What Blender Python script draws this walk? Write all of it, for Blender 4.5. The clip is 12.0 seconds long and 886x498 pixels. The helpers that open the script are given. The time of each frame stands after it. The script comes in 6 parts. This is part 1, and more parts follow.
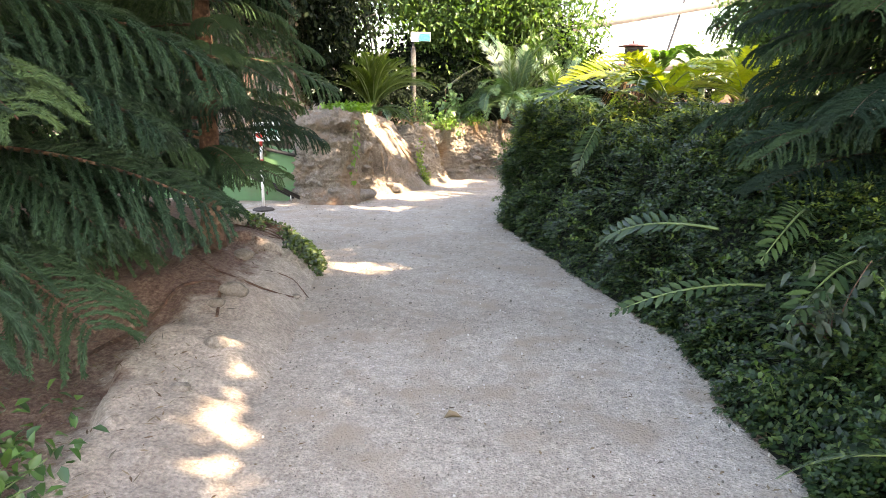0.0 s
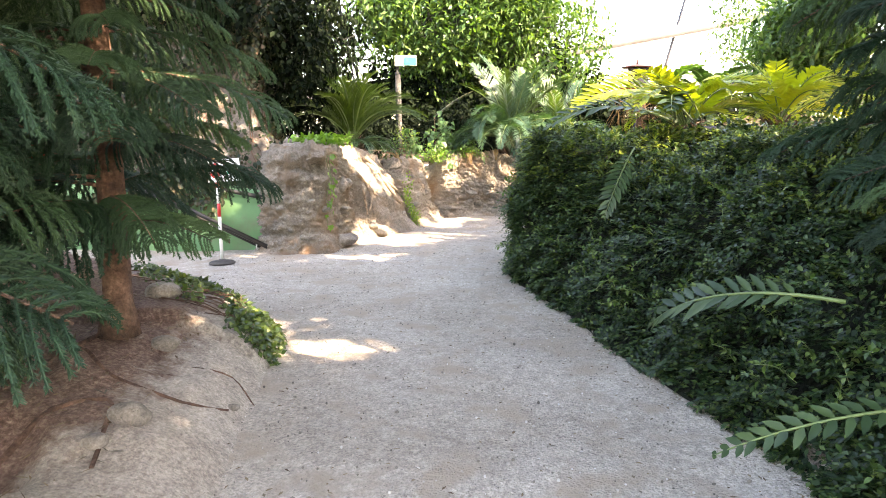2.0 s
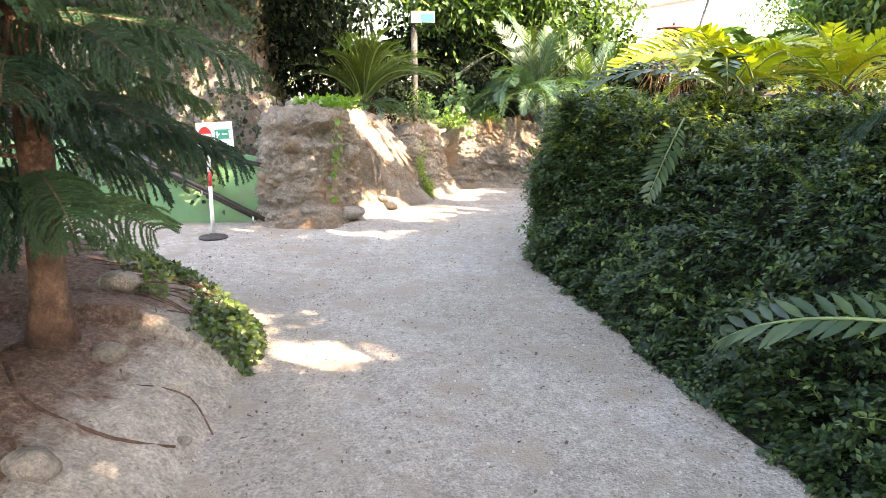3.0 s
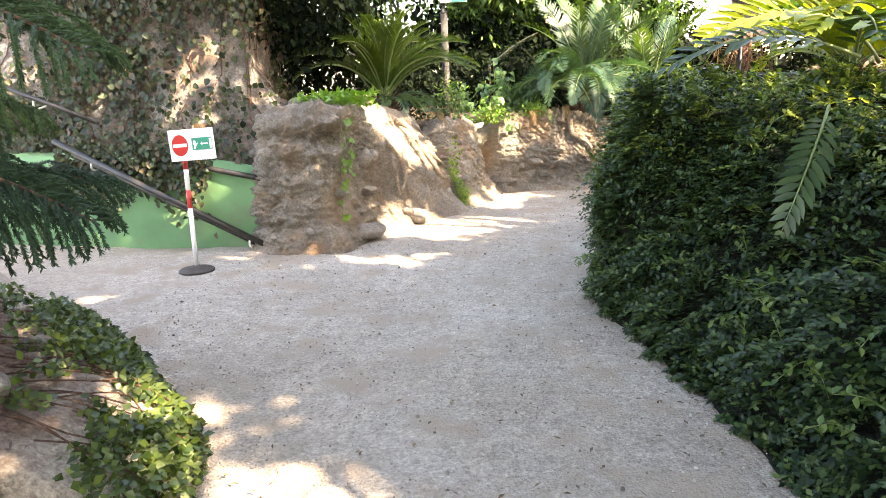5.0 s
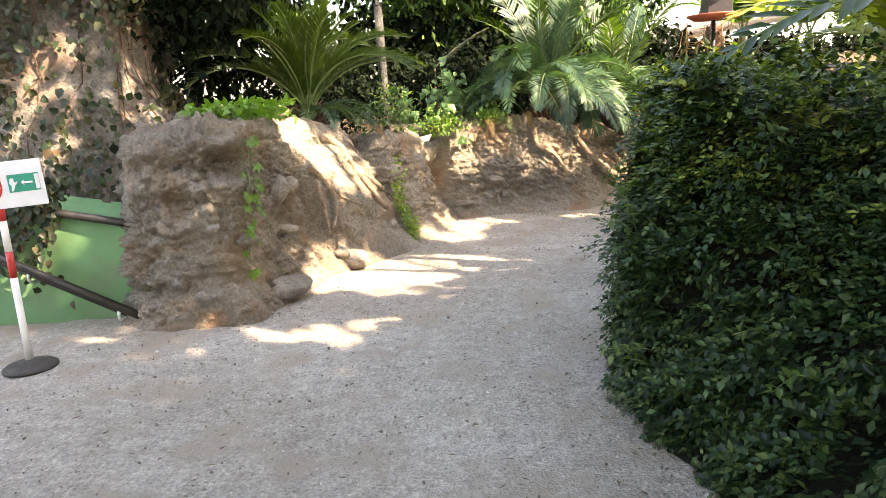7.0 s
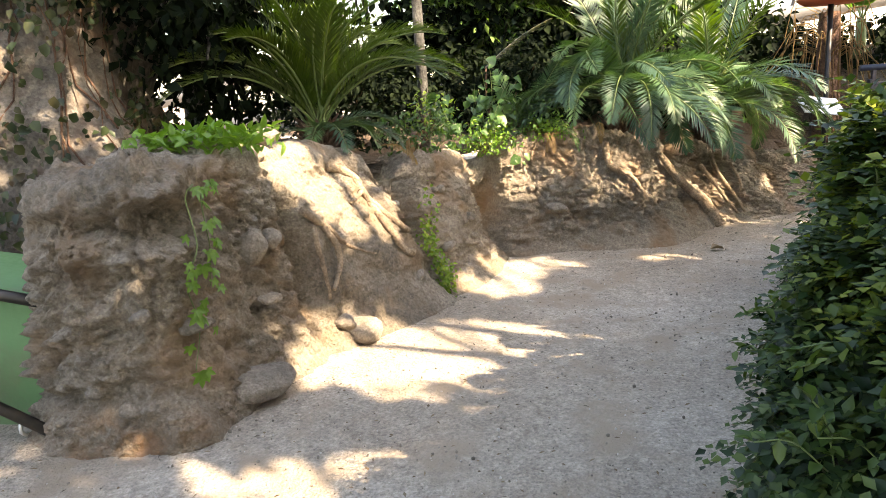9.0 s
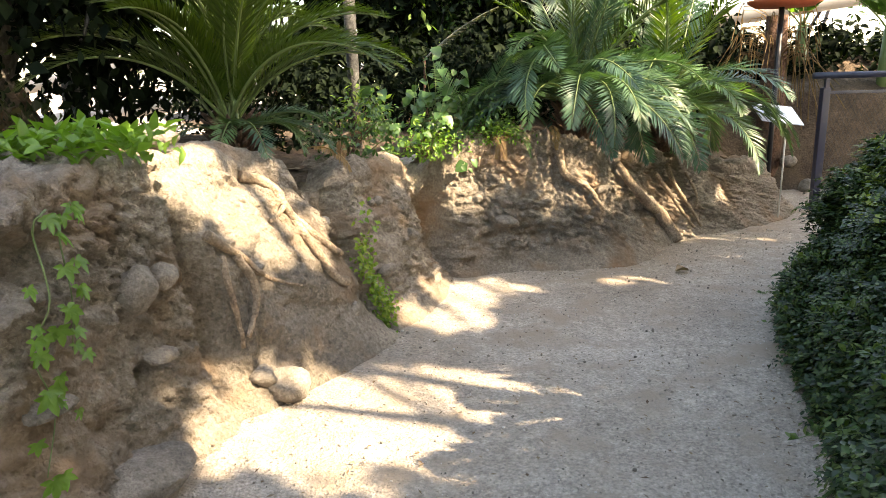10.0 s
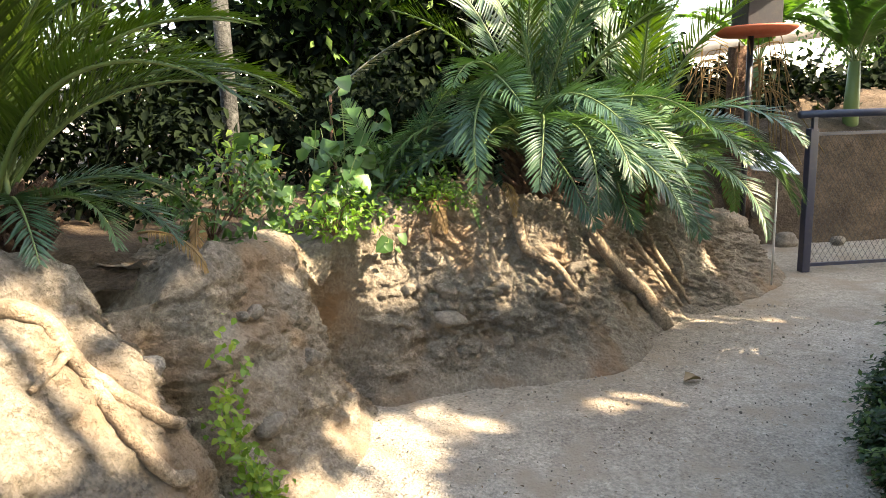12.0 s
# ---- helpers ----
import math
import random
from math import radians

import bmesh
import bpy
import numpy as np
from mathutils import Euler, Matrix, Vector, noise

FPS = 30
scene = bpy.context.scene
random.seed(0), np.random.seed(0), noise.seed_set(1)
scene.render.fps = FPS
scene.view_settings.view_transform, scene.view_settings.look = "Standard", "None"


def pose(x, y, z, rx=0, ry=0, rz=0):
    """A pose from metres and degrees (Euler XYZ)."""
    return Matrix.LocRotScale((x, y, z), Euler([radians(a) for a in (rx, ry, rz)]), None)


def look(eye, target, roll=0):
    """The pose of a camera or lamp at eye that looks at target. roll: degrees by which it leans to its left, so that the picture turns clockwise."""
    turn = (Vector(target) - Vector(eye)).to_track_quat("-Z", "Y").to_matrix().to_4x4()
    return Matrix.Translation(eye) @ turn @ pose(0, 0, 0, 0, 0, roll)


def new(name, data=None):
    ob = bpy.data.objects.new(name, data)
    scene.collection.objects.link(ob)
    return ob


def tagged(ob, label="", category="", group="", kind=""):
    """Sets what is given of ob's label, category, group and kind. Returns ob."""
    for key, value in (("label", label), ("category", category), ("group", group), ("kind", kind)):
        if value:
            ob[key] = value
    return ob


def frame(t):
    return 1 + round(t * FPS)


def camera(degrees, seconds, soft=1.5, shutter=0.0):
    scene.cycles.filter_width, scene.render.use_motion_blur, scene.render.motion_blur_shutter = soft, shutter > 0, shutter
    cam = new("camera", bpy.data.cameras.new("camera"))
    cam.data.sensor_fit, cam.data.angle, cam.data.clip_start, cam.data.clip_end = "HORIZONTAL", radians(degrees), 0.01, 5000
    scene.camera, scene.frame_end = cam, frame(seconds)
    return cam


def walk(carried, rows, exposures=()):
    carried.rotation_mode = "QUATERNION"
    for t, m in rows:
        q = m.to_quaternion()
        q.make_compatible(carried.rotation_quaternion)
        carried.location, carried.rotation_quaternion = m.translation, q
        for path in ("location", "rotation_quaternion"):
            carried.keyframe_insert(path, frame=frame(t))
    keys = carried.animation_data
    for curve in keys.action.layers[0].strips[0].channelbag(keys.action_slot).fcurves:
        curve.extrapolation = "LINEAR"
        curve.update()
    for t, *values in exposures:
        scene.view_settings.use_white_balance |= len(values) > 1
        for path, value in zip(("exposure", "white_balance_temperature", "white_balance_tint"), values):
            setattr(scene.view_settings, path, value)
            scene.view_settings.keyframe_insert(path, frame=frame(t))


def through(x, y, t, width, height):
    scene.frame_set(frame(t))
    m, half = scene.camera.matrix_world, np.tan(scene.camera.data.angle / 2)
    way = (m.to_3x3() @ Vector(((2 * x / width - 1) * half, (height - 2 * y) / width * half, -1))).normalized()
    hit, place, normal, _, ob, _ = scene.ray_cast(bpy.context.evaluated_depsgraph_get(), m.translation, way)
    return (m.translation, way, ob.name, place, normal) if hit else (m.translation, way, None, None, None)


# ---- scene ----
cam = camera(64.2, 12.0, soft=0.9)
PATH = [
    (0, (0.661, -4.171, 1.392), (0.598, -2.215, 0.979), 0.7),
    (0.5, (0.654, -3.849, 1.371), (0.747, -1.888, 0.99), 0.5),
    (1, (0.647, -3.477, 1.375), (0.564, -1.512, 1.009), -0.6),
    (1.5, (0.611, -3.098, 1.369), (0.636, -1.121, 1.068), -1.2),
    (2, (0.581, -2.728, 1.36), (0.544, -0.755, 1.031), -0.6),
    (2.5, (0.631, -2.363, 1.375), (0.517, -0.407, 0.973), -1.2),
    (3, (0.605, -1.959, 1.367), (0.518, -0.007, 0.939), 0.4),
    (3.5, (0.635, -1.59, 1.382), (0.474, 0.357, 0.956), -1.3),
    (3.7, (0.647, -1.472, 1.39), (0.449, 0.475, 0.978), -0.9),
    (5.3, (0.566, -0.24, 1.35), (0.36, 1.697, 0.897), -2.0),
    (5.5, (0.483, -0.041, 1.357), (0.293, 1.902, 0.92), -1.9),
    (6, (0.436, 0.286, 1.359), (0.342, 2.236, 0.923), -1.6),
    (6.5, (0.38, 0.651, 1.313), (0.309, 2.611, 0.92), -3.5),
    (7, (0.436, 1.08, 1.311), (0.382, 3.033, 0.88), -3.3),
    (8.8, (0.573, 2.391, 1.459), (0.406, 4.322, 0.963), -1.3),
    (9, (0.582, 2.559, 1.457), (0.342, 4.493, 1.01), -3.7),
    (9.5, (0.486, 2.97, 1.455), (0.279, 4.898, 0.965), -1.2),
    (10, (0.358, 3.371, 1.49), (0.353, 5.312, 1.007), -1.5),
    (10.5, (0.327, 3.823, 1.495), (0.237, 5.784, 1.113), -1.6),
    (11, (0.323, 4.194, 1.482), (0.375, 6.156, 1.098), -2.6),
    (11.5, (0.309, 4.609, 1.498), (0.555, 6.558, 1.123), -2.2),
    (12, (0.387, 4.998, 1.487), (0.611, 6.948, 1.106), -1.8),
]
walk(cam, [(t, look(eye, target, roll)) for t, eye, target, roll in PATH],
     [(0, 3.65, 8600, 19), (2.5, 3.95, 8600, 19), (5.5, 3.75, 8800, 18), (7, 3.45, 9000, 17), (9, 3.1, 8900, 15), (12, 3.0, 8300, 10)])

# ---- world, sun, exposure ----
SUN = Vector((1.0, -0.45, 0.95)).normalized()
world = bpy.data.worlds.new("world")
scene.world = world
world.use_nodes = True
wn = world.node_tree
sky = wn.nodes.new("ShaderNodeTexSky")
sky.sky_type, sky.sun_disc = "NISHITA", False
sky.sun_elevation = math.asin(SUN.z)
sky.sun_rotation = math.atan2(SUN.x, SUN.y)
sky.dust_density, sky.air_density = 1.5, 1.0
wn.links.new(sky.outputs[0], wn.nodes["Background"].inputs[0])
wn.nodes["Background"].inputs[1].default_value = 0.15
sun_data = bpy.data.lights.new("sun", "SUN")
sun_data.energy, sun_data.angle, sun_data.color = 3.5, radians(0.55), (1.0, 0.92, 0.79)
sun_lamp = new("sun", sun_data)
sun_lamp.matrix_world = look(SUN * 30, (0, 0, 0))

# ---- small tools ----
rng = np.random.default_rng(7)


def mesh_np(name, verts, faces, smooth=False):
    """A mesh from an array of vertices and an array of triangles or quads."""
    verts, faces = np.asarray(verts, np.float32), np.asarray(faces, np.int32)
    me = bpy.data.meshes.new(name)
    k = faces.shape[1]
    me.vertices.add(len(verts))
    me.vertices.foreach_set("co", verts.ravel())
    me.loops.add(faces.size)
    me.loops.foreach_set("vertex_index", faces.ravel())
    me.polygons.add(len(faces))
    me.polygons.foreach_set("loop_start", np.arange(0, faces.size, k, dtype=np.int32))
    me.update(calc_edges=True)
    me.validate()
    if smooth:
        me.polygons.foreach_set("use_smooth", np.ones(len(me.polygons), bool))
    return me


def mesh_bm(name, bm, smooth=False):
    me = bpy.data.meshes.new(name)
    bm.to_mesh(me)
    bm.free()
    if smooth:
        me.polygons.foreach_set("use_smooth", np.ones(len(me.polygons), bool))
    return me


def part(name, data, material, parent=None, label="", smooth=False):
    """Links a bmesh or mesh as one object, under a thing where one is given."""
    me = mesh_bm(name, data, smooth) if isinstance(data, bmesh.types.BMesh) else data
    if material and not me.materials:
        me.materials.append(material)
    ob = new(name, me)
    if parent:
        ob.parent = parent
    return tagged(ob, label)


def thing(name, label, category, at=(0, 0, 0), group="", kind=""):
    ob = new(name)
    ob.empty_display_size = 0.1
    ob.location = at
    return tagged(ob, label, category, group, kind)


def joined(pieces):
    """Arrays of vertices and faces put together into one."""
    vs, fs, n = [], [], 0
    for v, f in pieces:
        vs.append(np.asarray(v, float))
        fs.append(np.asarray(f) + n)
        n += len(v)
    return np.concatenate(vs), np.concatenate(fs)


def unit(a):
    return a / np.maximum(np.linalg.norm(a, axis=-1, keepdims=True), 1e-9)


def leaves(pos, axis, up, length, width, fold=0.25, bend=0.15):
    """Folded six-cornered leaves: arrays of places, directions and upper sides."""
    n = len(pos)
    axis = unit(axis)
    side = unit(np.cross(axis, up))
    nor = np.cross(side, axis)
    length = np.broadcast_to(length, (n,))[:, None]
    width = np.broadcast_to(width, (n,))[:, None] / 2
    rise = nor * width * fold * 2
    drop = nor * length * bend
    v = np.stack([pos,
                  pos + axis * length * 0.35 + side * width + rise,
                  pos + axis * length * 0.35 - side * width + rise,
                  pos + axis * length * 0.7 + side * width * 0.75 + rise * 0.7 - drop * 0.5,
                  pos + axis * length * 0.7 - side * width * 0.75 + rise * 0.7 - drop * 0.5,
                  pos + axis * length - drop,
                  pos + axis * length * 0.5 - drop * 0.15], 1).reshape(-1, 3)
    one = np.array([[0, 1, 6], [0, 6, 2], [1, 3, 6], [2, 6, 4], [3, 5, 6], [4, 6, 5]])
    f = (np.arange(n)[:, None, None] * 7 + one).reshape(-1, 3)
    return v, f


def small_leaves(pos, axis, up, length, width, fold=0.3):
    """Folded diamonds of two triangles, for foliage seen as a mass."""
    n = len(pos)
    axis = unit(axis)
    side = unit(np.cross(axis, up))
    nor = np.cross(side, axis)
    length = np.broadcast_to(length, (n,))[:, None]
    width = np.broadcast_to(width, (n,))[:, None] / 2
    mid = pos + axis * length * 0.45 + nor * width * fold
    v = np.stack([pos, mid + side * width, pos + axis * length, mid - side * width], 1).reshape(-1, 3)
    f = (np.arange(n)[:, None, None] * 4 + np.array([[0, 1, 2], [0, 2, 3]])).reshape(-1, 3)
    return v, f


def tube(points, radii, sides=8, cap=True):
    """A tapered tube along points, as vertices and triangles."""
    p = np.asarray(points, float)
    r = np.broadcast_to(radii, (len(p),))
    t = unit(np.gradient(p, axis=0))
    ref = np.array([0.31, 0.17, 0.93]) if abs(t[0][2]) < 0.8 else np.array([0.93, 0.2, 0.1])
    a = unit(np.cross(t, ref))
    b = np.cross(t, a)
    ang = np.linspace(0, 2 * np.pi, sides, endpoint=False)
    ring = p[:, None] + r[:, None, None] * (np.cos(ang)[None, :, None] * a[:, None] + np.sin(ang)[None, :, None] * b[:, None])
    v = ring.reshape(-1, 3)
    f = []
    for i in range(len(p) - 1):
        for j in range(sides):
            k = (j + 1) % sides
            q = [i * sides + j, i * sides + k, (i + 1) * sides + k, (i + 1) * sides + j]
            f += [[q[0], q[1], q[2]], [q[0], q[2], q[3]]]
    if cap:
        for base, turn in ((0, 1), ((len(p) - 1) * sides, 0)):
            for j in range(1, sides - 1):
                f.append([base, base + j + turn, base + j + 1 - turn])
    return v, np.array(f)


def spline(ctrl, step):
    """Points about one step apart on a smooth line through the given ones."""
    c = np.asarray(ctrl, float)
    e = np.concatenate([[2 * c[0] - c[1]], c, [2 * c[-1] - c[-2]]])
    out = []
    for i in range(1, len(e) - 2):
        n = max(2, int(np.linalg.norm(e[i + 1] - e[i]) / step))
        t = np.linspace(0, 1, n, endpoint=False)[:, None]
        out.append(0.5 * (2 * e[i] + (e[i + 1] - e[i - 1]) * t + (2 * e[i - 1] - 5 * e[i] + 4 * e[i + 1] - e[i + 2]) * t ** 2
                          + (3 * e[i] - e[i - 1] - 3 * e[i + 1] + e[i + 2]) * t ** 3))
    return np.concatenate(out + [c[-1:]])


def grid_faces(rows, cols):
    i, j = np.meshgrid(np.arange(rows - 1), np.arange(cols - 1), indexing="ij")
    a = (i * cols + j).ravel()
    return np.stack([a, a + 1, a + cols + 1, a + cols], 1)


def fbm(p, scale, octaves=4, h=1.0):
    return noise.fractal(Vector(p) * scale, h, 2.0, octaves)


def bm_box(bm, size, m=Matrix(), bevel=0.0):
    made = bmesh.ops.create_cube(bm, size=1.0, matrix=m @ Matrix.Diagonal((*size, 1)))
    if bevel:
        edges = list({e for v in made["verts"] for e in v.link_edges})
        bmesh.ops.bevel(bm, geom=edges, offset=bevel, segments=2, profile=0.7, affect="EDGES")
    return bm


def bm_lathe(profile, segments=28):
    """A turned body from (radius, height) pairs."""
    bm = bmesh.new()
    vs = [bm.verts.new((r, 0, z)) for r, z in profile]
    es = [bm.edges.new((a, b)) for a, b in zip(vs, vs[1:])]
    bmesh.ops.spin(bm, geom=vs + es, axis=(0, 0, 1), cent=(0, 0, 0), steps=segments, angle=2 * math.pi)
    bmesh.ops.remove_doubles(bm, verts=bm.verts, dist=1e-5)
    bmesh.ops.recalc_face_normals(bm, faces=bm.faces)
    return bm


def stone_mesh(name, size, seed, rough=0.18, cuts=3):
    bm = bmesh.new()
    bmesh.ops.create_icosphere(bm, subdivisions=cuts, radius=1.0)
    for v in bm.verts:
        n = noise.fractal(v.co * 1.1 + Vector((seed * 3.7, seed, 2)), 1.0, 2.0, 3)
        v.co *= 1 + rough * n
        v.co = Vector((v.co.x * size[0] / 2, v.co.y * size[1] / 2, v.co.z * size[2] / 2))
    return mesh_bm(name, bm, True)


# ---- materials ----
def base_mat(name):
    m = bpy.data.materials.new(name)
    m.use_nodes = True
    nt = m.node_tree
    return m, nt, nt.nodes["Principled BSDF"]


def ramp(nt, source, stops):
    r = nt.nodes.new("ShaderNodeValToRGB")
    el = r.color_ramp.elements
    el[0].position, el[0].color = stops[0][0], (*stops[0][1], 1)
    el[1].position, el[1].color = stops[-1][0], (*stops[-1][1], 1)
    for p, c in stops[1:-1]:
        e = el.new(p)
        e.color = (*c, 1)
    nt.links.new(source, r.inputs[0])
    return r.outputs[0]


def tex_noise(nt, scale, detail=5.0, rough=0.55, stretch=None, world_space=True):
    n = nt.nodes.new("ShaderNodeTexNoise")
    n.inputs["Scale"].default_value, n.inputs["Detail"].default_value, n.inputs["Roughness"].default_value = scale, detail, rough
    g = nt.nodes.new("ShaderNodeNewGeometry") if world_space else nt.nodes.new("ShaderNodeTexCoord")
    source = g.outputs["Position"] if world_space else g.outputs["Object"]
    if stretch:
        mp = nt.nodes.new("ShaderNodeMapping")
        mp.inputs["Scale"].default_value = stretch
        nt.links.new(source, mp.inputs[0])
        source = mp.outputs[0]
    nt.links.new(source, n.inputs["Vector"])
    return n.outputs["Fac"]


def mix_col(nt, fac, a, b, mode="MIX"):
    m = nt.nodes.new("ShaderNodeMix")
    m.data_type, m.blend_type = "RGBA", mode
    for sock, val in ((m.inputs[0], fac), (m.inputs[6], a), (m.inputs[7], b)):
        if isinstance(val, (int, float)):
            sock.default_value = val
        elif isinstance(val, tuple):
            sock.default_value = (*val, 1)
        else:
            nt.links.new(val, sock)
    return m.outputs[2]


def add_bump(nt, bsdf, sources):
    """Bumps laid one upon another: (height, strength, distance)."""
    last = None
    for h, strength, dist in sources:
        b = nt.nodes.new("ShaderNodeBump")
        b.inputs["Strength"].default_value, b.inputs["Distance"].default_value = strength, dist
        nt.links.new(h, b.inputs["Height"])
        if last:
            nt.links.new(last, b.inputs["Normal"])
        last = b.outputs[0]
    nt.links.new(last, bsdf.inputs["Normal"])


def voronoi(nt, scale, feature="F1"):
    v = nt.nodes.new("ShaderNodeTexVoronoi")
    v.feature = feature
    v.inputs["Scale"].default_value = scale
    g = nt.nodes.new("ShaderNodeNewGeometry")
    nt.links.new(g.outputs["Position"], v.inputs["Vector"])
    return v


def earth(name, dark, mid, light, big=1.3, fine=60.0, rough=0.92, bumps=(0.5, 0.6), grit=110.0, tint=None, speckle=0.45, grain=0.5, blotch=0.55, knobs=0.0):
    m, nt, b = base_mat(name)
    large = ramp(nt, tex_noise(nt, big, 5), [(0.3, dark), (0.5, mid), (0.72, light)])
    small = ramp(nt, tex_noise(nt, fine, 6, 0.7), [(0.36, (0.38, 0.37, 0.36)), (0.5, (0.95, 0.95, 0.95)), (0.63, (1.5, 1.5, 1.5))])
    col = mix_col(nt, grain, large, small, "MULTIPLY")
    mid_ = ramp(nt, tex_noise(nt, fine * 0.22, 5, 0.7), [(0.36, (0.6, 0.59, 0.58)), (0.62, (1.3, 1.3, 1.3))])
    col = mix_col(nt, blotch, col, mid_, "MULTIPLY")
    v = voronoi(nt, grit)
    speck = ramp(nt, v.outputs["Color"], [(0.0, (0.5, 0.48, 0.46)), (0.5, (1, 1, 1)), (1.0, (1.35, 1.32, 1.28))])
    col = mix_col(nt, speckle, col, speck, "MULTIPLY")
    if tint:
        col = mix_col(nt, ramp(nt, tex_noise(nt, 2.7, 4), [(0.5, (0, 0, 0)), (0.66, (1, 1, 1))]), col, tint)
    nt.links.new(col, b.inputs["Base Color"])
    b.inputs["Roughness"].default_value = rough
    b.inputs["Specular IOR Level"].default_value = 0.25
    extra = [(voronoi(nt, 13.0).outputs["Distance"], knobs, 0.045), (tex_noise(nt, 4.5, 7, 0.72), knobs, 0.12)] if knobs else []
    add_bump(nt, b, extra + [(tex_noise(nt, 9, 6, 0.65), bumps[0], 0.05), (v.outputs["Distance"], bumps[1], 0.006), (tex_noise(nt, 32, 5, 0.75), bumps[0], 0.022), (tex_noise(nt, 240, 3), 0.4, 0.003)])
    return m


def leaf_mat(name, colours, rough=0.42, through=0.28, spec=0.45, by_object=False):
    """Leaves: shades from leaf to leaf, mottling, gloss, and light that comes through."""
    m, nt, b = base_mat(name)
    if by_object:
        rnd = nt.nodes.new("ShaderNodeObjectInfo").outputs["Random"]
    else:
        rnd = nt.nodes.new("ShaderNodeNewGeometry").outputs["Random Per Island"]
    n = len(colours)
    col = ramp(nt, rnd, [(i / (n - 1), c) for i, c in enumerate(colours)])
    mott = ramp(nt, tex_noise(nt, 14, 4), [(0.3, (0.7, 0.72, 0.7)), (0.7, (1.2, 1.18, 1.1))])
    col = mix_col(nt, 0.8, col, mott, "MULTIPLY")
    nt.links.new(col, b.inputs["Base Color"])
    b.inputs["Roughness"].default_value = rough
    b.inputs["Specular IOR Level"].default_value = spec
    add_bump(nt, b, [(tex_noise(nt, 120, 3), 0.25, 0.002)])
    tr = nt.nodes.new("ShaderNodeBsdfTranslucent")
    glow = mix_col(nt, 1.0, col, (1.5, 1.7, 0.55), "MULTIPLY")
    nt.links.new(glow, tr.inputs["Color"])
    mx = nt.nodes.new("ShaderNodeMixShader")
    mx.inputs[0].default_value = through
    nt.links.new(b.outputs[0], mx.inputs[1])
    nt.links.new(tr.outputs[0], mx.inputs[2])
    nt.links.new(mx.outputs[0], nt.nodes["Material Output"].inputs["Surface"])
    return m


def plain(name, colour, rough=0.5, metal=0.0, wear=0.25, scale=18.0, spec=0.5, dirt=(0.12, 0.09, 0.06), bump=0.15):
    m, nt, b = base_mat(name)
    d = ramp(nt, tex_noise(nt, scale, 6, 0.65), [(0.5, (0, 0, 0)), (0.8, (wear, wear, wear))])
    col = mix_col(nt, d, colour, dirt)
    var = ramp(nt, tex_noise(nt, 3.0, 3), [(0.3, (0.85, 0.85, 0.85)), (0.7, (1.1, 1.1, 1.1))])
    col = mix_col(nt, 1.0, col, var, "MULTIPLY")
    nt.links.new(col, b.inputs["Base Color"])
    rr = ramp(nt, tex_noise(nt, 30, 4), [(0.3, (rough * 0.8,) * 3), (0.7, (min(1, rough * 1.2),) * 3)])
    nt.links.new(rr, b.inputs["Roughness"])
    b.inputs["Metallic"].default_value = metal
    b.inputs["Specular IOR Level"].default_value = spec
    add_bump(nt, b, [(tex_noise(nt, 60, 4), bump, 0.002)])
    return m


GRAVEL = earth("gravel", (0.305, 0.255, 0.207), (0.385, 0.335, 0.28), (0.46, 0.41, 0.355), 0.8, 60, 0.92, (0.7, 1.0), 85.0, (0.335, 0.27, 0.208), 0.45, 0.45, 0.4)
ROCK = earth("rockwork", (0.168, 0.142, 0.114), (0.258, 0.22, 0.178), (0.36, 0.31, 0.252), 1.3, 60, 0.93, (1.0, 1.0), 60.0, (0.25, 0.178, 0.122), 0.5, 0.36, 0.3, 0.18)
SOIL = earth("dark_soil", (0.05, 0.035, 0.025), (0.09, 0.065, 0.045), (0.14, 0.10, 0.07), 2.0, 50, 0.95, (0.8, 0.8), 60.0)
CLIFF = earth("grey_rock", (0.09, 0.08, 0.07), (0.165, 0.15, 0.132), (0.27, 0.25, 0.225), 1.4, 30, 0.93, (1.0, 0.5), 40.0, (0.17, 0.12, 0.09))
STONE = earth("stone", (0.155, 0.134, 0.112), (0.22, 0.19, 0.158), (0.285, 0.25, 0.21), 6.0, 60, 0.88, (0.6, 0.5), 120.0, None, 0.35, 0.4)
ROOT = earth("root_bark", (0.19, 0.14, 0.10), (0.30, 0.23, 0.165), (0.40, 0.32, 0.24), 6.0, 60, 0.9, (0.8, 0.4), 120.0)
BARK = earth("bark", (0.065, 0.04, 0.03), (0.13, 0.075, 0.053), (0.23, 0.14, 0.095), 7.0, 40, 0.95, (1.0, 0.6), 40.0)
GREYBARK = earth("grey_bark", (0.03, 0.03, 0.03), (0.06, 0.06, 0.057), (0.095, 0.095, 0.09), 5.0, 40, 0.9, (0.8, 0.4), 60.0)
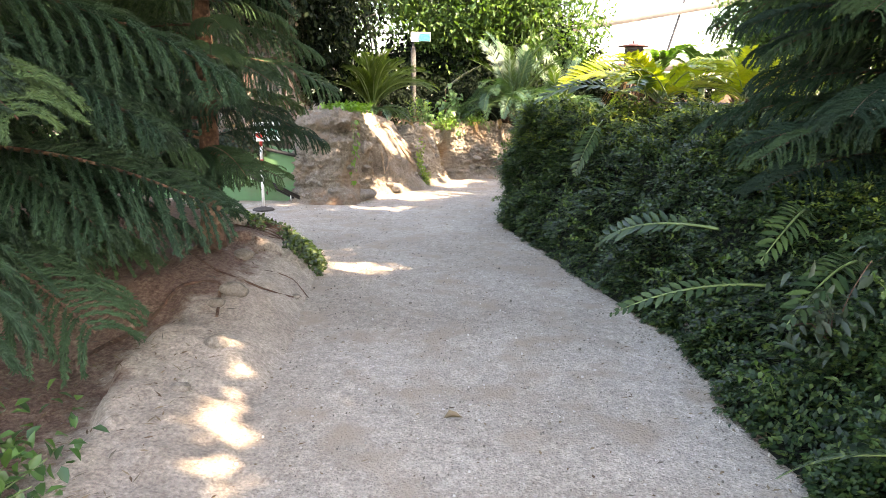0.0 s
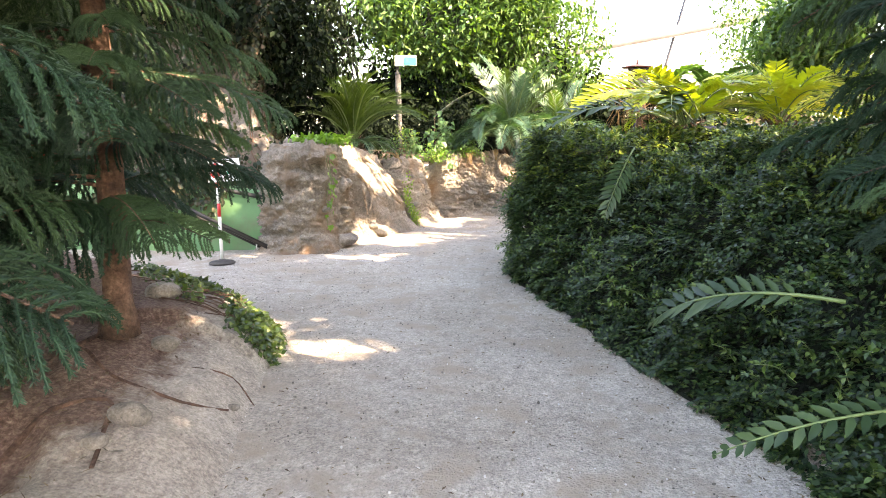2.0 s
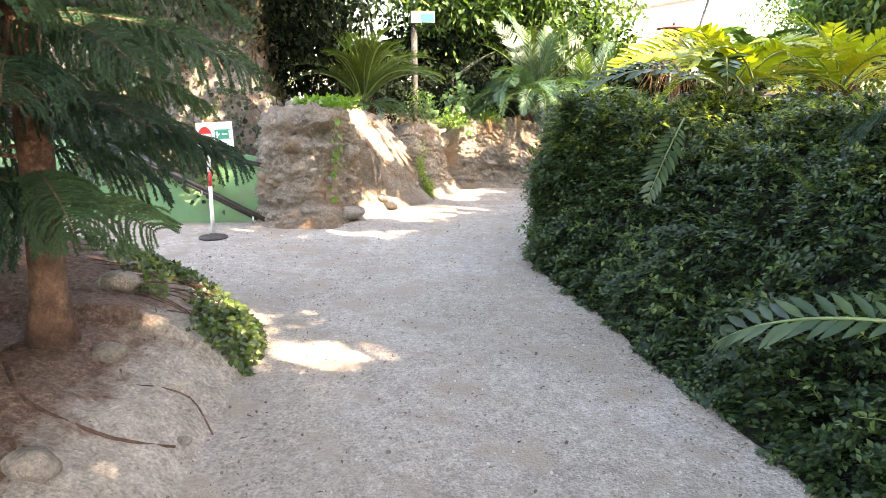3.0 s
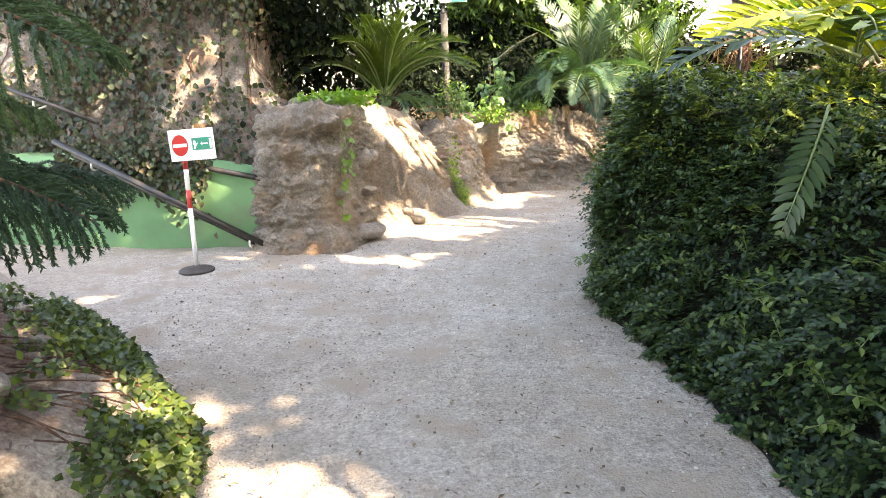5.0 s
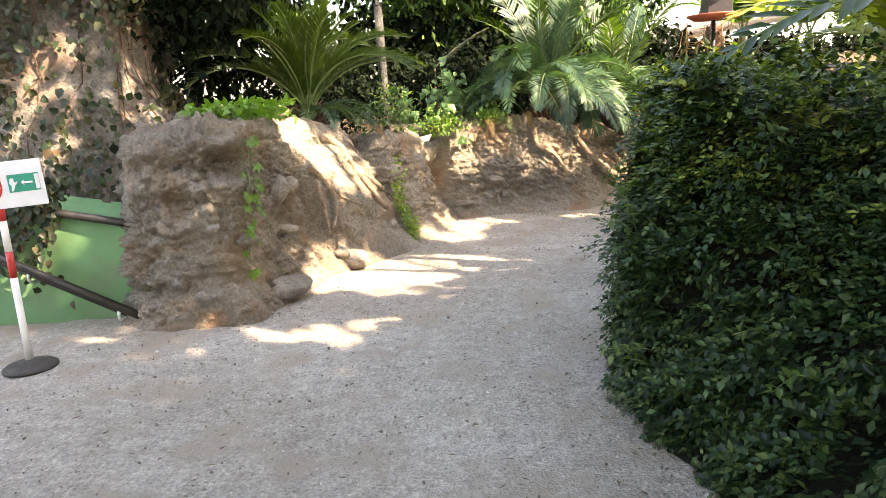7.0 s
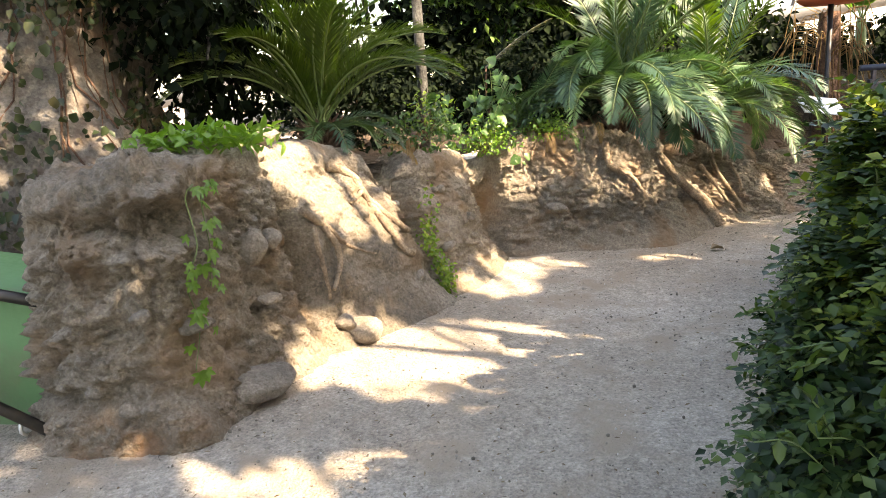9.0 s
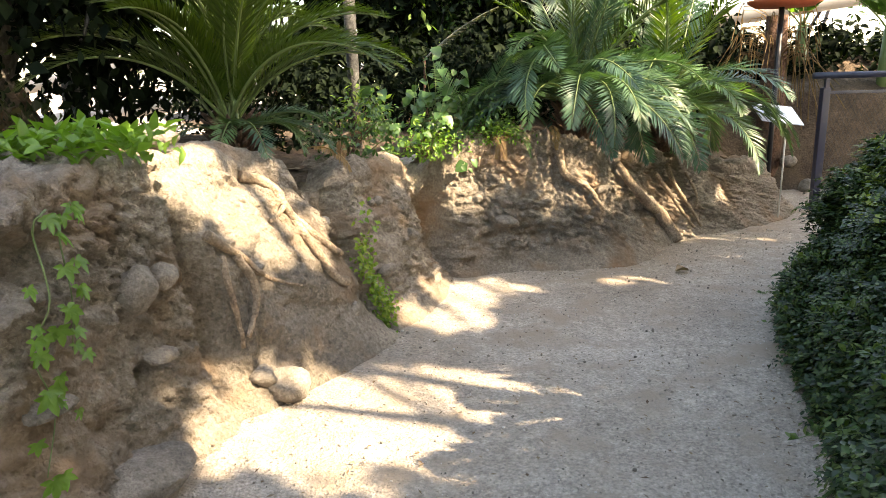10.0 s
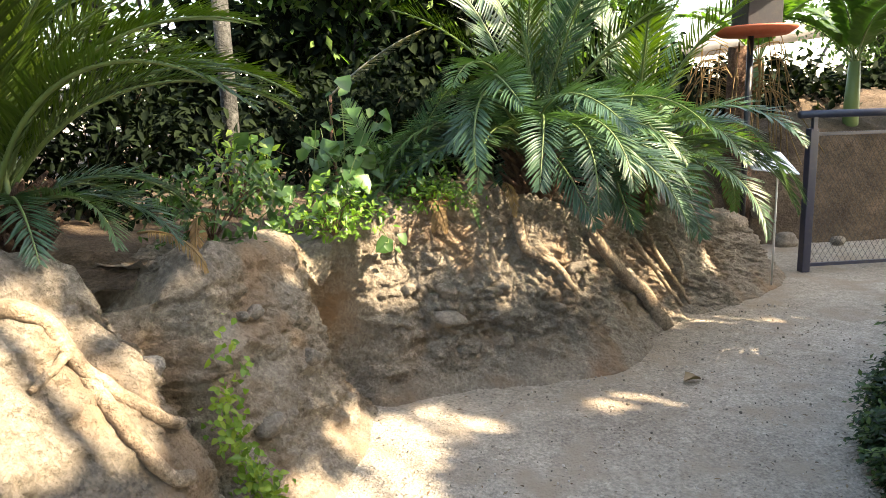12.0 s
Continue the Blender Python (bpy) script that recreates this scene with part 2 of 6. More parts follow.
def bank_soil():
    """Sand that turns into red mulch away from the path."""
    m = earth("bank_soil", (0.32, 0.265, 0.215), (0.405, 0.35, 0.293), (0.485, 0.43, 0.372), 0.9, 60, 0.93, (0.9, 1.0), 80.0, None, 0.45, 0.45, 0.4)
    nt = m.node_tree
    b = nt.nodes["Principled BSDF"]
    sandy = b.inputs["Base Color"].links[0].from_socket
    at = nt.nodes.new("ShaderNodeAttribute")
    at.attribute_name = "mulch"
    add = nt.nodes.new("ShaderNodeMath")
    add.operation = "MULTIPLY_ADD"
    nt.links.new(tex_noise(nt, 6.0, 6, 0.7), add.inputs[0])
    add.inputs[1].default_value = 0.9
    nt.links.new(at.outputs["Fac"], add.inputs[2])
    mask = ramp(nt, add.outputs[0], [(0.36, (0, 0, 0)), (0.58, (1, 1, 1))])
    red = ramp(nt, tex_noise(nt, 38.0, 6, 0.75), [(0.3, (0.07, 0.04, 0.03)), (0.5, (0.17, 0.105, 0.08)), (0.7, (0.33, 0.24, 0.18))])
    nt.links.new(mix_col(nt, mask, sandy, red), b.inputs["Base Color"])
    return m


def stain_rock():
    """Rust-coloured earth splashed against the rock."""
    nt = ROCK.node_tree
    b = nt.nodes["Principled BSDF"]
    plain_rock = b.inputs["Base Color"].links[0].from_socket
    at = nt.nodes.new("ShaderNodeAttribute")
    at.attribute_name = "stain"
    m = nt.nodes.new("ShaderNodeMath")
    m.operation = "MULTIPLY"
    nt.links.new(at.outputs["Fac"], m.inputs[0])
    nt.links.new(ramp(nt, tex_noise(nt, 7.0, 6, 0.7), [(0.38, (0, 0, 0)), (0.62, (1, 1, 1))]), m.inputs[1])
    nt.links.new(mix_col(nt, m.outputs[0], plain_rock, (0.27, 0.155, 0.09)), b.inputs["Base Color"])


stain_rock()
BANKSOIL = bank_soil()
GREENPAINT = plain("green_paint", (0.105, 0.225, 0.10), 0.6, 0, 0.95, 2.2, 0.35, (0.15, 0.13, 0.085), 0.6)
BLACKPIPE = plain("black_pipe", (0.02, 0.019, 0.018), 0.42, 0, 0.3, 12)
WHITEPAINT = plain("white_paint", (0.78, 0.77, 0.74), 0.45, 0, 0.25, 9, 0.5, (0.4, 0.36, 0.3))
REDPAINT = plain("red_paint", (0.55, 0.035, 0.03), 0.4, 0, 0.12)
SIGNWHITE = plain("sign_white", (0.80, 0.81, 0.83), 0.35, 0, 0.1)
SIGNGREEN = plain("sign_green", (0.015, 0.30, 0.20), 0.35, 0, 0.08)
RUBBER = plain("black_rubber", (0.055, 0.048, 0.042), 0.8, 0, 0.7, 9, 0.3, (0.2, 0.17, 0.14))
NAVY = plain("navy_paint", (0.018, 0.022, 0.045), 0.4, 0, 0.25)
WIRE = plain("wire", (0.05, 0.05, 0.055), 0.5, 0.6, 0.3)
TERRA = plain("terracotta", (0.40, 0.09, 0.045), 0.65, 0, 0.25)
DARKBOX = plain("dark_metal", (0.015, 0.016, 0.022), 0.5, 0.2, 0.2)
# White tubes greyed in colour, as their shaded side before the bright sky.
STEEL = plain("shaded_white_steel", (0.12, 0.115, 0.11), 0.5, 0.0, 0.3, 1.2, 0.5, (0.42, 0.36, 0.30))
HOOK = plain("pale_metal", (0.62, 0.61, 0.58), 0.4, 0.4, 0.2)

# Hedge greens: sides darkened as shaded, crest (HEDGE_TOP) yellowed as sunlit.
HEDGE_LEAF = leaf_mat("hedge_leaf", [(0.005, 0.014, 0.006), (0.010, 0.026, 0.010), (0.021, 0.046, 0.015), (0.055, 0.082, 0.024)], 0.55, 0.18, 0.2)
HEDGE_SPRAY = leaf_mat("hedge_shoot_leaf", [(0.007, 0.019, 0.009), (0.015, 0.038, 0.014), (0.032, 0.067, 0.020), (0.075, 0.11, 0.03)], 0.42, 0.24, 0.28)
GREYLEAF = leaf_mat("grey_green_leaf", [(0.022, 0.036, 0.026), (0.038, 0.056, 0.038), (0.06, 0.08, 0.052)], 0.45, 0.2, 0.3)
HEDGE_TOP = leaf_mat("sunlit_hedge_leaf", [(0.045, 0.08, 0.018), (0.11, 0.155, 0.03), (0.22, 0.25, 0.055)], 0.45, 0.32, 0.3)
# Near-black colour that stands for the shade inside the hedge.
HEDGE_SHADE = earth("hedge_inner_shade", (0.004, 0.006, 0.003), (0.007, 0.010, 0.005), (0.012, 0.011, 0.007), 4.0, 60, 0.95)
IVY_LEAF = leaf_mat("ivy_leaf", [(0.012, 0.022, 0.012), (0.026, 0.042, 0.020), (0.045, 0.06, 0.026), (0.07, 0.045, 0.028)], 0.45, 0.18, 0.3)
CREEPER = leaf_mat("creeper_leaf", [(0.06, 0.14, 0.02), (0.10, 0.20, 0.03), (0.16, 0.27, 0.045)], 0.4, 0.35)
BRIGHT = leaf_mat("bright_leaf", [(0.09, 0.17, 0.02), (0.15, 0.25, 0.03), (0.25, 0.32, 0.045)], 0.45, 0.35)
HEART = leaf_mat("heart_leaf", [(0.022, 0.06, 0.018), (0.042, 0.10, 0.026), (0.075, 0.15, 0.04)], 0.38, 0.3)
TREE_LEAF = leaf_mat("tree_leaf", [(0.018, 0.045, 0.015), (0.055, 0.118, 0.034), (0.125, 0.205, 0.055)], 0.42, 0.32, 0.35)
# Near-black leaves: the deep shade behind the palms is put into the colour.
SHADED_LEAF = leaf_mat("shaded_leaf", [(0.003, 0.006, 0.004), (0.006, 0.011, 0.006), (0.013, 0.021, 0.010)], 0.75, 0.12, 0.05)
NEEDLE = leaf_mat("needle", [(0.009, 0.026, 0.015), (0.018, 0.046, 0.023), (0.042, 0.082, 0.032)], 0.55, 0.13, 0.22, True)
SAGO = leaf_mat("sago_leaflet", [(0.032, 0.062, 0.008), (0.055, 0.095, 0.011), (0.09, 0.14, 0.017)], 0.36, 0.32, 0.42, True)
CYCAD = leaf_mat("cycad_leaflet", [(0.030, 0.070, 0.046), (0.050, 0.105, 0.064), (0.09, 0.165, 0.055)], 0.36, 0.25, 0.45, True)
ZAMIA = leaf_mat("zamia_leaflet", [(0.020, 0.045, 0.021), (0.032, 0.062, 0.026), (0.052, 0.088, 0.03)], 0.4, 0.22, 0.3, True)
GOLDEN = leaf_mat("golden_leaflet", [(0.20, 0.26, 0.03), (0.30, 0.34, 0.04), (0.40, 0.38, 0.05)], 0.4, 0.35, 0.4, True)
DRY = leaf_mat("dry_frond", [(0.13, 0.08, 0.04), (0.19, 0.12, 0.06), (0.26, 0.18, 0.10)], 0.7, 0.2, 0.2, True)
DRYGREY = leaf_mat("grey_dry_frond", [(0.16, 0.16, 0.14), (0.22, 0.215, 0.19)], 0.7, 0.15, 0.2, True)
STEM = plain("green_stem", (0.11, 0.16, 0.05), 0.5, 0, 0.3)
BANANA = leaf_mat("banana_leaf", [(0.05, 0.11, 0.025), (0.08, 0.16, 0.035)], 0.35, 0.4, 0.5, True)
LITTER = leaf_mat("leaf_litter", [(0.09, 0.055, 0.035), (0.16, 0.11, 0.07), (0.24, 0.18, 0.12), (0.10, 0.09, 0.08)], 0.8, 0.05, 0.2)
PEBBLE = leaf_mat("pebble", [(0.11, 0.095, 0.08), (0.24, 0.205, 0.175), (0.38, 0.34, 0.30), (0.55, 0.51, 0.47)], 0.85, 0.0, 0.3)
REDFLOWER = leaf_mat("red_bract", [(0.40, 0.02, 0.02), (0.55, 0.04, 0.03)], 0.45, 0.3)

# ---- the ground ----
xs = np.concatenate([[-300, -120, -50, -20, -12, -8], np.arange(-6, 6.01, 0.06), [8, 12, 20, 50, 120, 300]])
ys = np.concatenate([[-300, -120, -50, -20, -12, -9], np.arange(-7, 13.01, 0.06), [15, 20, 30, 60, 140, 300]])
gx, gy = np.meshgrid(xs, ys)
gz = np.zeros_like(gx)
for idx in np.ndindex(gx.shape):
    x, y = gx[idx], gy[idx]
    if -6.5 < x < 6.5 and -7.5 < y < 13.5:
        gz[idx] = 0.018 * fbm((x, y, 0), 0.9, 3) + 0.006 * fbm((x, y, 3), 7.0, 2)
ground = part("ground", mesh_np("ground", np.stack([gx, gy, gz], -1).reshape(-1, 3), grid_faces(len(ys), len(xs)), True), GRAVEL)
tagged(ground, "pale grey trodden gravel path and ground", "ground", kind="structure")

# ---- left bank ----
EDGE = spline([(-0.15, -7.5), (-0.05, -3.2), (-0.12, -1.9), (-0.22, -1.1), (-0.40, 0.3), (-0.50, 1.3), (-0.60, 1.85), (-1.05, 2.4),
               (-1.6, 3.0), (-2.5, 3.72), (-3.2, 4.25), (-4.6, 4.9), (-7.5, 5.6)], 0.05)
bd = np.concatenate([np.linspace(-0.12, 1.6, 60), np.linspace(1.7, 5.5, 24)])
tan = unit(np.gradient(EDGE, axis=0))
left = np.stack([-tan[:, 1], tan[:, 0]], 1)
bank_v = np.zeros((len(EDGE), len(bd), 3))


def bank_height(d, x, y):
    """How high the bank lies, d metres in from the path's edge."""
    rise = 0.36 * (1 - math.exp(-max(d, 0) / 0.35)) if y < 1.2 else 0.42 * (1 - math.exp(-max(d, 0) / 0.28))
    near = 1 / (1 + math.exp((y + 0.35) * 5))
    rise *= 1 - 0.45 * near
    lip = 0.72 + 0.12 * fbm((x, y, 5), 1.7, 2)
    rise -= near * 0.17 / (1 + math.exp(-(d - lip) * 40))
    rise += 0.10 * max(0, d - 1.0) * (1 - near)
    return max(rise, 0.06 * min(1, max(0, d) * 3)) - 0.03 + 0.05 * fbm((x, y, 1), 2.2, 4) * min(1, max(0, d) * 4) + 0.012 * fbm((x, y, 8), 14, 3)


for i, (p, n) in enumerate(zip(EDGE, left)):
    for j, d in enumerate(bd):
        x, y = p + n * d
        bank_v[i, j] = (x, y, bank_height(d, x, y))
bank = part("bank", mesh_np("bank", bank_v.reshape(-1, 3), grid_faces(len(EDGE), len(bd)), True), None)
tagged(bank, "sandy bank beside the path, mulched under the conifers", "bank", kind="structure")
bank.data.materials.append(BANKSOIL)
mulched = np.tile(bd, len(EDGE)) - np.interp(np.repeat(EDGE[:, 1], len(bd)), (-0.6, 0.2), (0.74, 0.42))
bank.data.attributes.new("mulch", "FLOAT", "POINT").data.foreach_set("value", mulched.astype(np.float32))


def bank_at(x, y):
    """The bank's surface at a place."""
    d2 = np.hypot(bank_v[:, :, 0] - x, bank_v[:, :, 1] - y)
    return bank_v.reshape(-1, 3)[int(d2.argmin())][2]


# ---- rockwork retaining wall ----
RW = [(-1.85, 7.4, 1.2, .05), (-1.80, 6.6, 1.2, .05), (-1.74, 6.0, 1.2, .06), (-1.68, 5.45, 1.17, .06), (-1.48, 5.24, 1.18, .05), (-1.05, 5.26, 1.20, .06),
      (-0.90, 5.44, 1.20, .08), (-0.82, 5.80, 1.21, .10), (-0.68, 6.15, 1.22, .18), (-0.52, 6.50, 1.20, .36), (-0.30, 6.90, 1.10, .44), (-0.14, 7.22, 0.99, .36),
      (-0.13, 7.42, 0.92, .24), (0.0, 7.62, 0.97, .22), (0.10, 7.90, 0.97, .20), (0.18, 8.25, 0.95, .16), (0.26, 8.55, 0.90, .14), (0.56, 8.66, 1.00, .20), (0.95, 8.74, 1.00, .26),
      (1.40, 8.78, 0.98, .32), (1.75, 8.88, 0.95, .30), (2.05, 9.2, 0.85, .22), (2.28, 9.48, 0.78, .22), (2.55, 9.66, 0.74, .24), (3.05, 9.92, 0.66, .28),
      (3.5, 10.25, 0.55, .28), (3.9, 10.7, 0.5, .2), (4.1, 11.3, 0.5, .2)]
base = spline(RW, 0.014)
bt = unit(np.gradient(base[:, :2], axis=0))
bn = np.stack([bt[:, 1], -bt[:, 0]], 1)
VROWS = 100
TOPROWS = 16
rock_v = np.zeros((len(base), VROWS + TOPROWS, 3))
GROOVES = ((-0.12, 7.42, 0.07, 0.24), (0.29, 8.57, 0.075, 0.34), (-0.62, 6.28, 0.06, 0.14), (2.10, 9.26, 0.06, 0.14), (2.62, 9.70, 0.09, 0.10), (3.2, 10.0, 0.08, 0.08))
HOLLOWS = ((-0.95, 5.35, 0.96, 0.24, 0.10, 0.15), (-1.38, 5.24, 0.97, 0.22, 0.05, 0.07), (-0.86, 5.7, 0.28, 0.12, 0.04, 0.05), (-1.6, 5.3, 0.62, 0.10, 0.10, 0.06), (-1.45, 5.24, 0.22, 0.2, 0.05, 0.04), (-0.60, 6.32, 0.46, 0.08, 0.20, 0.16), (-1.25, 5.2, 0.78, 0.2, 0.08, 0.05), (-0.76, 5.95, 0.40, 0.10, 0.03, 0.06),
           (1.05, 8.8, 0.36, 0.05, 0.06, 0.05), (1.8, 8.85, 0.25, 0.04, 0.05, 0.05), (0.5, 8.7, 0.08, 0.07, 0.05, 0.06), (-1.5, 5.25, 0.5, 0.12, 0.15, 0.04))
BULGES = ((0.85, 8.75, 0.42, 0.35, 0.25, 0.10), (0.18, 7.95, 0.35, 0.2, 0.35, 0.06), (-0.3, 7.0, 0.35, 0.3, 0.3, 0.05), (-0.95, 5.3, 0.1, 0.12, 0.12, 0.10), (-1.3, 5.2, 0.35, 0.3, 0.3, 0.03))
for i, (b, n) in enumerate(zip(base, bn)):
    H, lean = b[2], b[3]
    for j in range(VROWS + TOPROWS):
        rr = 0.11
        if j < VROWS:
            v = j / (VROWS - 1)
            z = -0.04 + (H - rr + 0.04) * v
            flare = float(np.interp(b[1], (5.2, 6.2, 7.4, 8.6, 9.6), (0.10, 0.12, 0.20, 0.22, 0.16)))
            off = flare * max(0.0, 1 - max(z, 0.0) / 0.34) ** 2.2 - lean * v ** (2.4 if 6.3 < b[1] < 7.5 else 1.35)
        else:
            a = (j - VROWS + 1) / TOPROWS
            if a < 0.5:
                z = H - rr + rr * math.sin(a * math.pi)
                off = -lean - rr * (1 - math.cos(a * math.pi))
            else:
                z = H - 0.05 * (a - 0.5)
                off = -lean - rr - 0.9 * (a - 0.5)
        p = Vector((b[0] + n[0] * off, b[1] + n[1] * off, z))
        q = p + noise.noise_vector(p * 3.0) * 0.06
        rough_ = 0.55 + 0.75 * max(0.0, min(1.0, 0.5 + 1.3 * noise.noise(p * 1.7 + Vector((4, 4, 4)))))
        rough_ *= float(np.interp(b[1], (5.9, 6.4, 7.1, 7.5, 8.5, 8.8), (1.25, 0.5, 0.4, 0.75, 0.8, 1.0)))
        push = 0.06 * fbm(p, 1.5, 3) + 0.075 * (abs(noise.noise(q * 4.2)) - 0.2)
        push += rough_ * (0.058 * (abs(noise.noise(Vector((q.x * 8, q.y * 8, q.z * 10.5)))) - 0.2) + 0.062 * (abs(noise.noise(q * 17.0)) - 0.2) + 0.020 * noise.noise(q * 31.0))
        push += rough_ * 0.034 * (abs(noise.noise(Vector((q.x * 28, q.y * 28, q.z * 38)))) - 0.2)
        push *= 0.35 + 0.65 * min(1.0, max(0.0, z) / 0.2)
        for gx_, gy_, gw, gd in GROOVES:
            d = ((b[0] - gx_) ** 2 + (b[1] - gy_) ** 2) / gw ** 2
            if d < 9:
                push -= gd * math.exp(-d) * (0.35 + 0.65 * min(1, z / 0.5))
        for hx, hy, hz, hw, hh, hd in HOLLOWS:
            d = ((b[0] - hx) ** 2 + (b[1] - hy) ** 2) / hw ** 2 + (z - hz) ** 2 / hh ** 2
            if d < 9:
                push -= hd * math.exp(-d * d)
        for hx, hy, hz, hw, hh, hd in BULGES:
            d = ((b[0] - hx) ** 2 + (b[1] - hy) ** 2) / hw ** 2 + (z - hz) ** 2 / hh ** 2
            if d < 9:
                push += hd * math.exp(-d)
        up = 0.0 if j < VROWS else min(1.0, (j - VROWS + 1) / TOPROWS * 2)
        rock_v[i, j] = (p.x + n[0] * push * (1 - up), p.y + n[1] * push * (1 - up), p.z + push * up)
rock = part("wall_rockwork", mesh_np("wall_rockwork", rock_v.reshape(-1, 3), grid_faces(len(base), VROWS + TOPROWS)[:, ::-1], True), ROCK)
stain = np.exp(-((rock_v[:, :, 0] + 1.15) / 0.42) ** 2 - ((rock_v[:, :, 1] - 5.25) / 0.35) ** 2 - (rock_v[:, :, 2] / 0.19) ** 2)
stain += 0.7 * np.exp(-((rock_v[:, :, 0] - 1.72) / 0.12) ** 2 - (rock_v[:, :, 2] / 0.12) ** 2) + 0.6 * np.exp(-((rock_v[:, :, 0] - 0.8) / 0.4) ** 2 - ((rock_v[:, :, 2] - 0.85) / 0.13) ** 2)
rock.data.attributes.new("stain", "FLOAT", "POINT").data.foreach_set("value", stain.ravel().astype(np.float32))
tagged(rock, "rough brown sculpted rock retaining wall below the planting", "wall", kind="structure")
WALLPTS = rock_v[:, :VROWS].reshape(-1, 3)


def on_wall(x, y, z):
    """The nearest place on the wall's face, and its outward direction."""
    k = int(((WALLPTS - np.array([x, y, z])) ** 2).sum(1).argmin())
    n = bn[k // VROWS]
    return Vector(WALLPTS[k]), Vector((n[0], n[1], 0.0))


# planting bed behind the wall
bx, by = np.meshgrid(np.arange(-3.5, 5.01, 0.12), np.arange(5.6, 17.01, 0.12))
bedp = np.stack([bx.ravel(), by.ravel()], 1)
near = ((bedp[:, None] - base[None, ::3, :2]) ** 2).sum(2).argmin(1) * 3
away = -((bedp - base[near, :2]) * bn[near]).sum(1)
rim = base[near, 2] - 0.06
bedz = rim + (1.02 - rim) * np.clip((np.linalg.norm(bedp - base[near, :2], axis=1) - 0.5) / 2, 0, 1)
bedz += np.array([0.03 * fbm((x, y, 0), 3.0, 3) for x, y in bedp])
inside = (away > base[near, 3] + 0.24) & ((bedp[:, 0] > -1.9) | (bedp[:, 1] > 7.4))
quads = grid_faces(*bx.shape)
quads = quads[inside[quads].all(1)]
tagged(part("planting_bed", mesh_np("planting_bed", np.column_stack([bedp, bedz]), quads, True), SOIL), "dark soil of the raised planting bed", "soil", kind="structure")

# ---- green wall, its rails and the rock face above ----
gw = [(-7.5, 6.0), (-4.0, 5.62), (-2.8, 5.42), (-1.5, 5.45)]
gline = spline(gw, 0.05)
gv = []
for x, y in gline:
    topz = min(0.8, 0.69 - 0.2 * (x + 2.13)) + 0.01 * fbm((x, 0, 0), 2.0)
    for t in np.linspace(0, 1, 16):
        gv.append((x, y + 0.015 * fbm((x, t, 4), 3, 3), -0.05 + (topz + 0.05) * t))
    gv.append((x, y + 0.6, topz + 0.02))
tagged(part("wall_green", mesh_np("wall_green", gv, grid_faces(len(gline), 17), True), GREENPAINT), "low retaining wall in worn green paint", "wall", kind="structure")
cl = spline([(-8.5, 6.9), (-5.0, 6.45), (-3.0, 6.2), (-1.95, 6.25), (-1.72, 6.7), (-1.9, 7.6)], 0.07)
ct = unit(np.gradient(cl, axis=0))
cn = np.stack([ct[:, 1], -ct[:, 0]], 1)
cv = []
for (x, y), n in zip(cl, cn):
    for z in np.linspace(0.4, 4.6, 64):
        p = Vector((x, y, z))
        o = 0.22 * fbm(p, 0.8, 4) + 0.06 * fbm(p, 4.0, 4) + 0.06 * math.sin(z * 2.1) - 0.05 * z
        cv.append((x + n[0] * o, y + n[1] * o, z))
cliff = part("wall_cliff", mesh_np("wall_cliff", cv, grid_faces(len(cl), 64)[:, ::-1], True), CLIFF)
tagged(cliff, "tall grey rock face overgrown with ivy", "wall", kind="structure")
CLIFFV = np.array(cv).reshape(len(cl), 64, 3)


def handrail(name, label, a, b, radius, brackets):
    rail = thing(name, label, "handrail", a)
    a, b = np.array(a), np.array(b)
    part("pipe", mesh_np("pipe", *tube([a - a, (b - a) * 0.5 + np.array([0, 0, -0.01]), b - a], radius, 12), True), BLACKPIPE, rail)
    for t in brackets:
        c = (b - a) * t
        pts = [c + (0, 0, -radius), c + (0, -0.01, -0.07), c + (0, 0.04, -0.10), c + (0, 0.16, -0.08)]
        part("bracket", mesh_np("bracket", *tube(spline(pts, 0.02), 0.009, 6), True), HOOK, rail, "pale bent metal bracket")
    return rail


handrail("handrail", "sloping dark pipe handrail on the green wall", (-3.42, 5.30, 0.99), (-1.58, 5.24, 0.07), 0.026, (0.18, 0.64, 0.93))
handrail("handrail", "second dark pipe running close below the handrail", (-3.3, 5.36, 0.87), (-1.56, 5.30, 0.00), 0.016, ())
handrail("handrail", "thin dark rail high on the ivy wall", (-4.6, 5.55, 1.72), (-3.1, 5.50, 1.13), 0.02, (0.6,))
coping = thing("wall_coping", "black edging along the green wall top", "edging", (-2.2, 5.36, 0.86), kind="structure")
part("strip", mesh_np("strip", *tube([(-0.46, 0.06, -0.04), (0.1, 0.04, -0.14), (0.72, 0.05, -0.27)], 0.028, 6)), BLACKPIPE, coping)

# ---- hedge ----
FOOT = [(1.95, -9.0), (1.98, -3.0), (1.93, -1.7), (1.87, -1.2), (1.92, -0.7), (1.88, 0.0), (1.75, 0.7), (1.55, 1.5), (1.30, 2.7), (1.15, 3.4), (1.06, 3.9),
        (1.10, 4.3), (1.30, 4.68), (1.52, 5.1), (1.80, 5.7), (2.02, 6.4), (2.22, 7.0), (2.52, 7.6), (3.15, 8.15), (4.2, 8.9), (6.0, 9.6)]
foot = spline(FOOT, 0.05)
ft = unit(np.gradient(foot, axis=0))
fn = np.stack([ft[:, 1], -ft[:, 0]], 1)


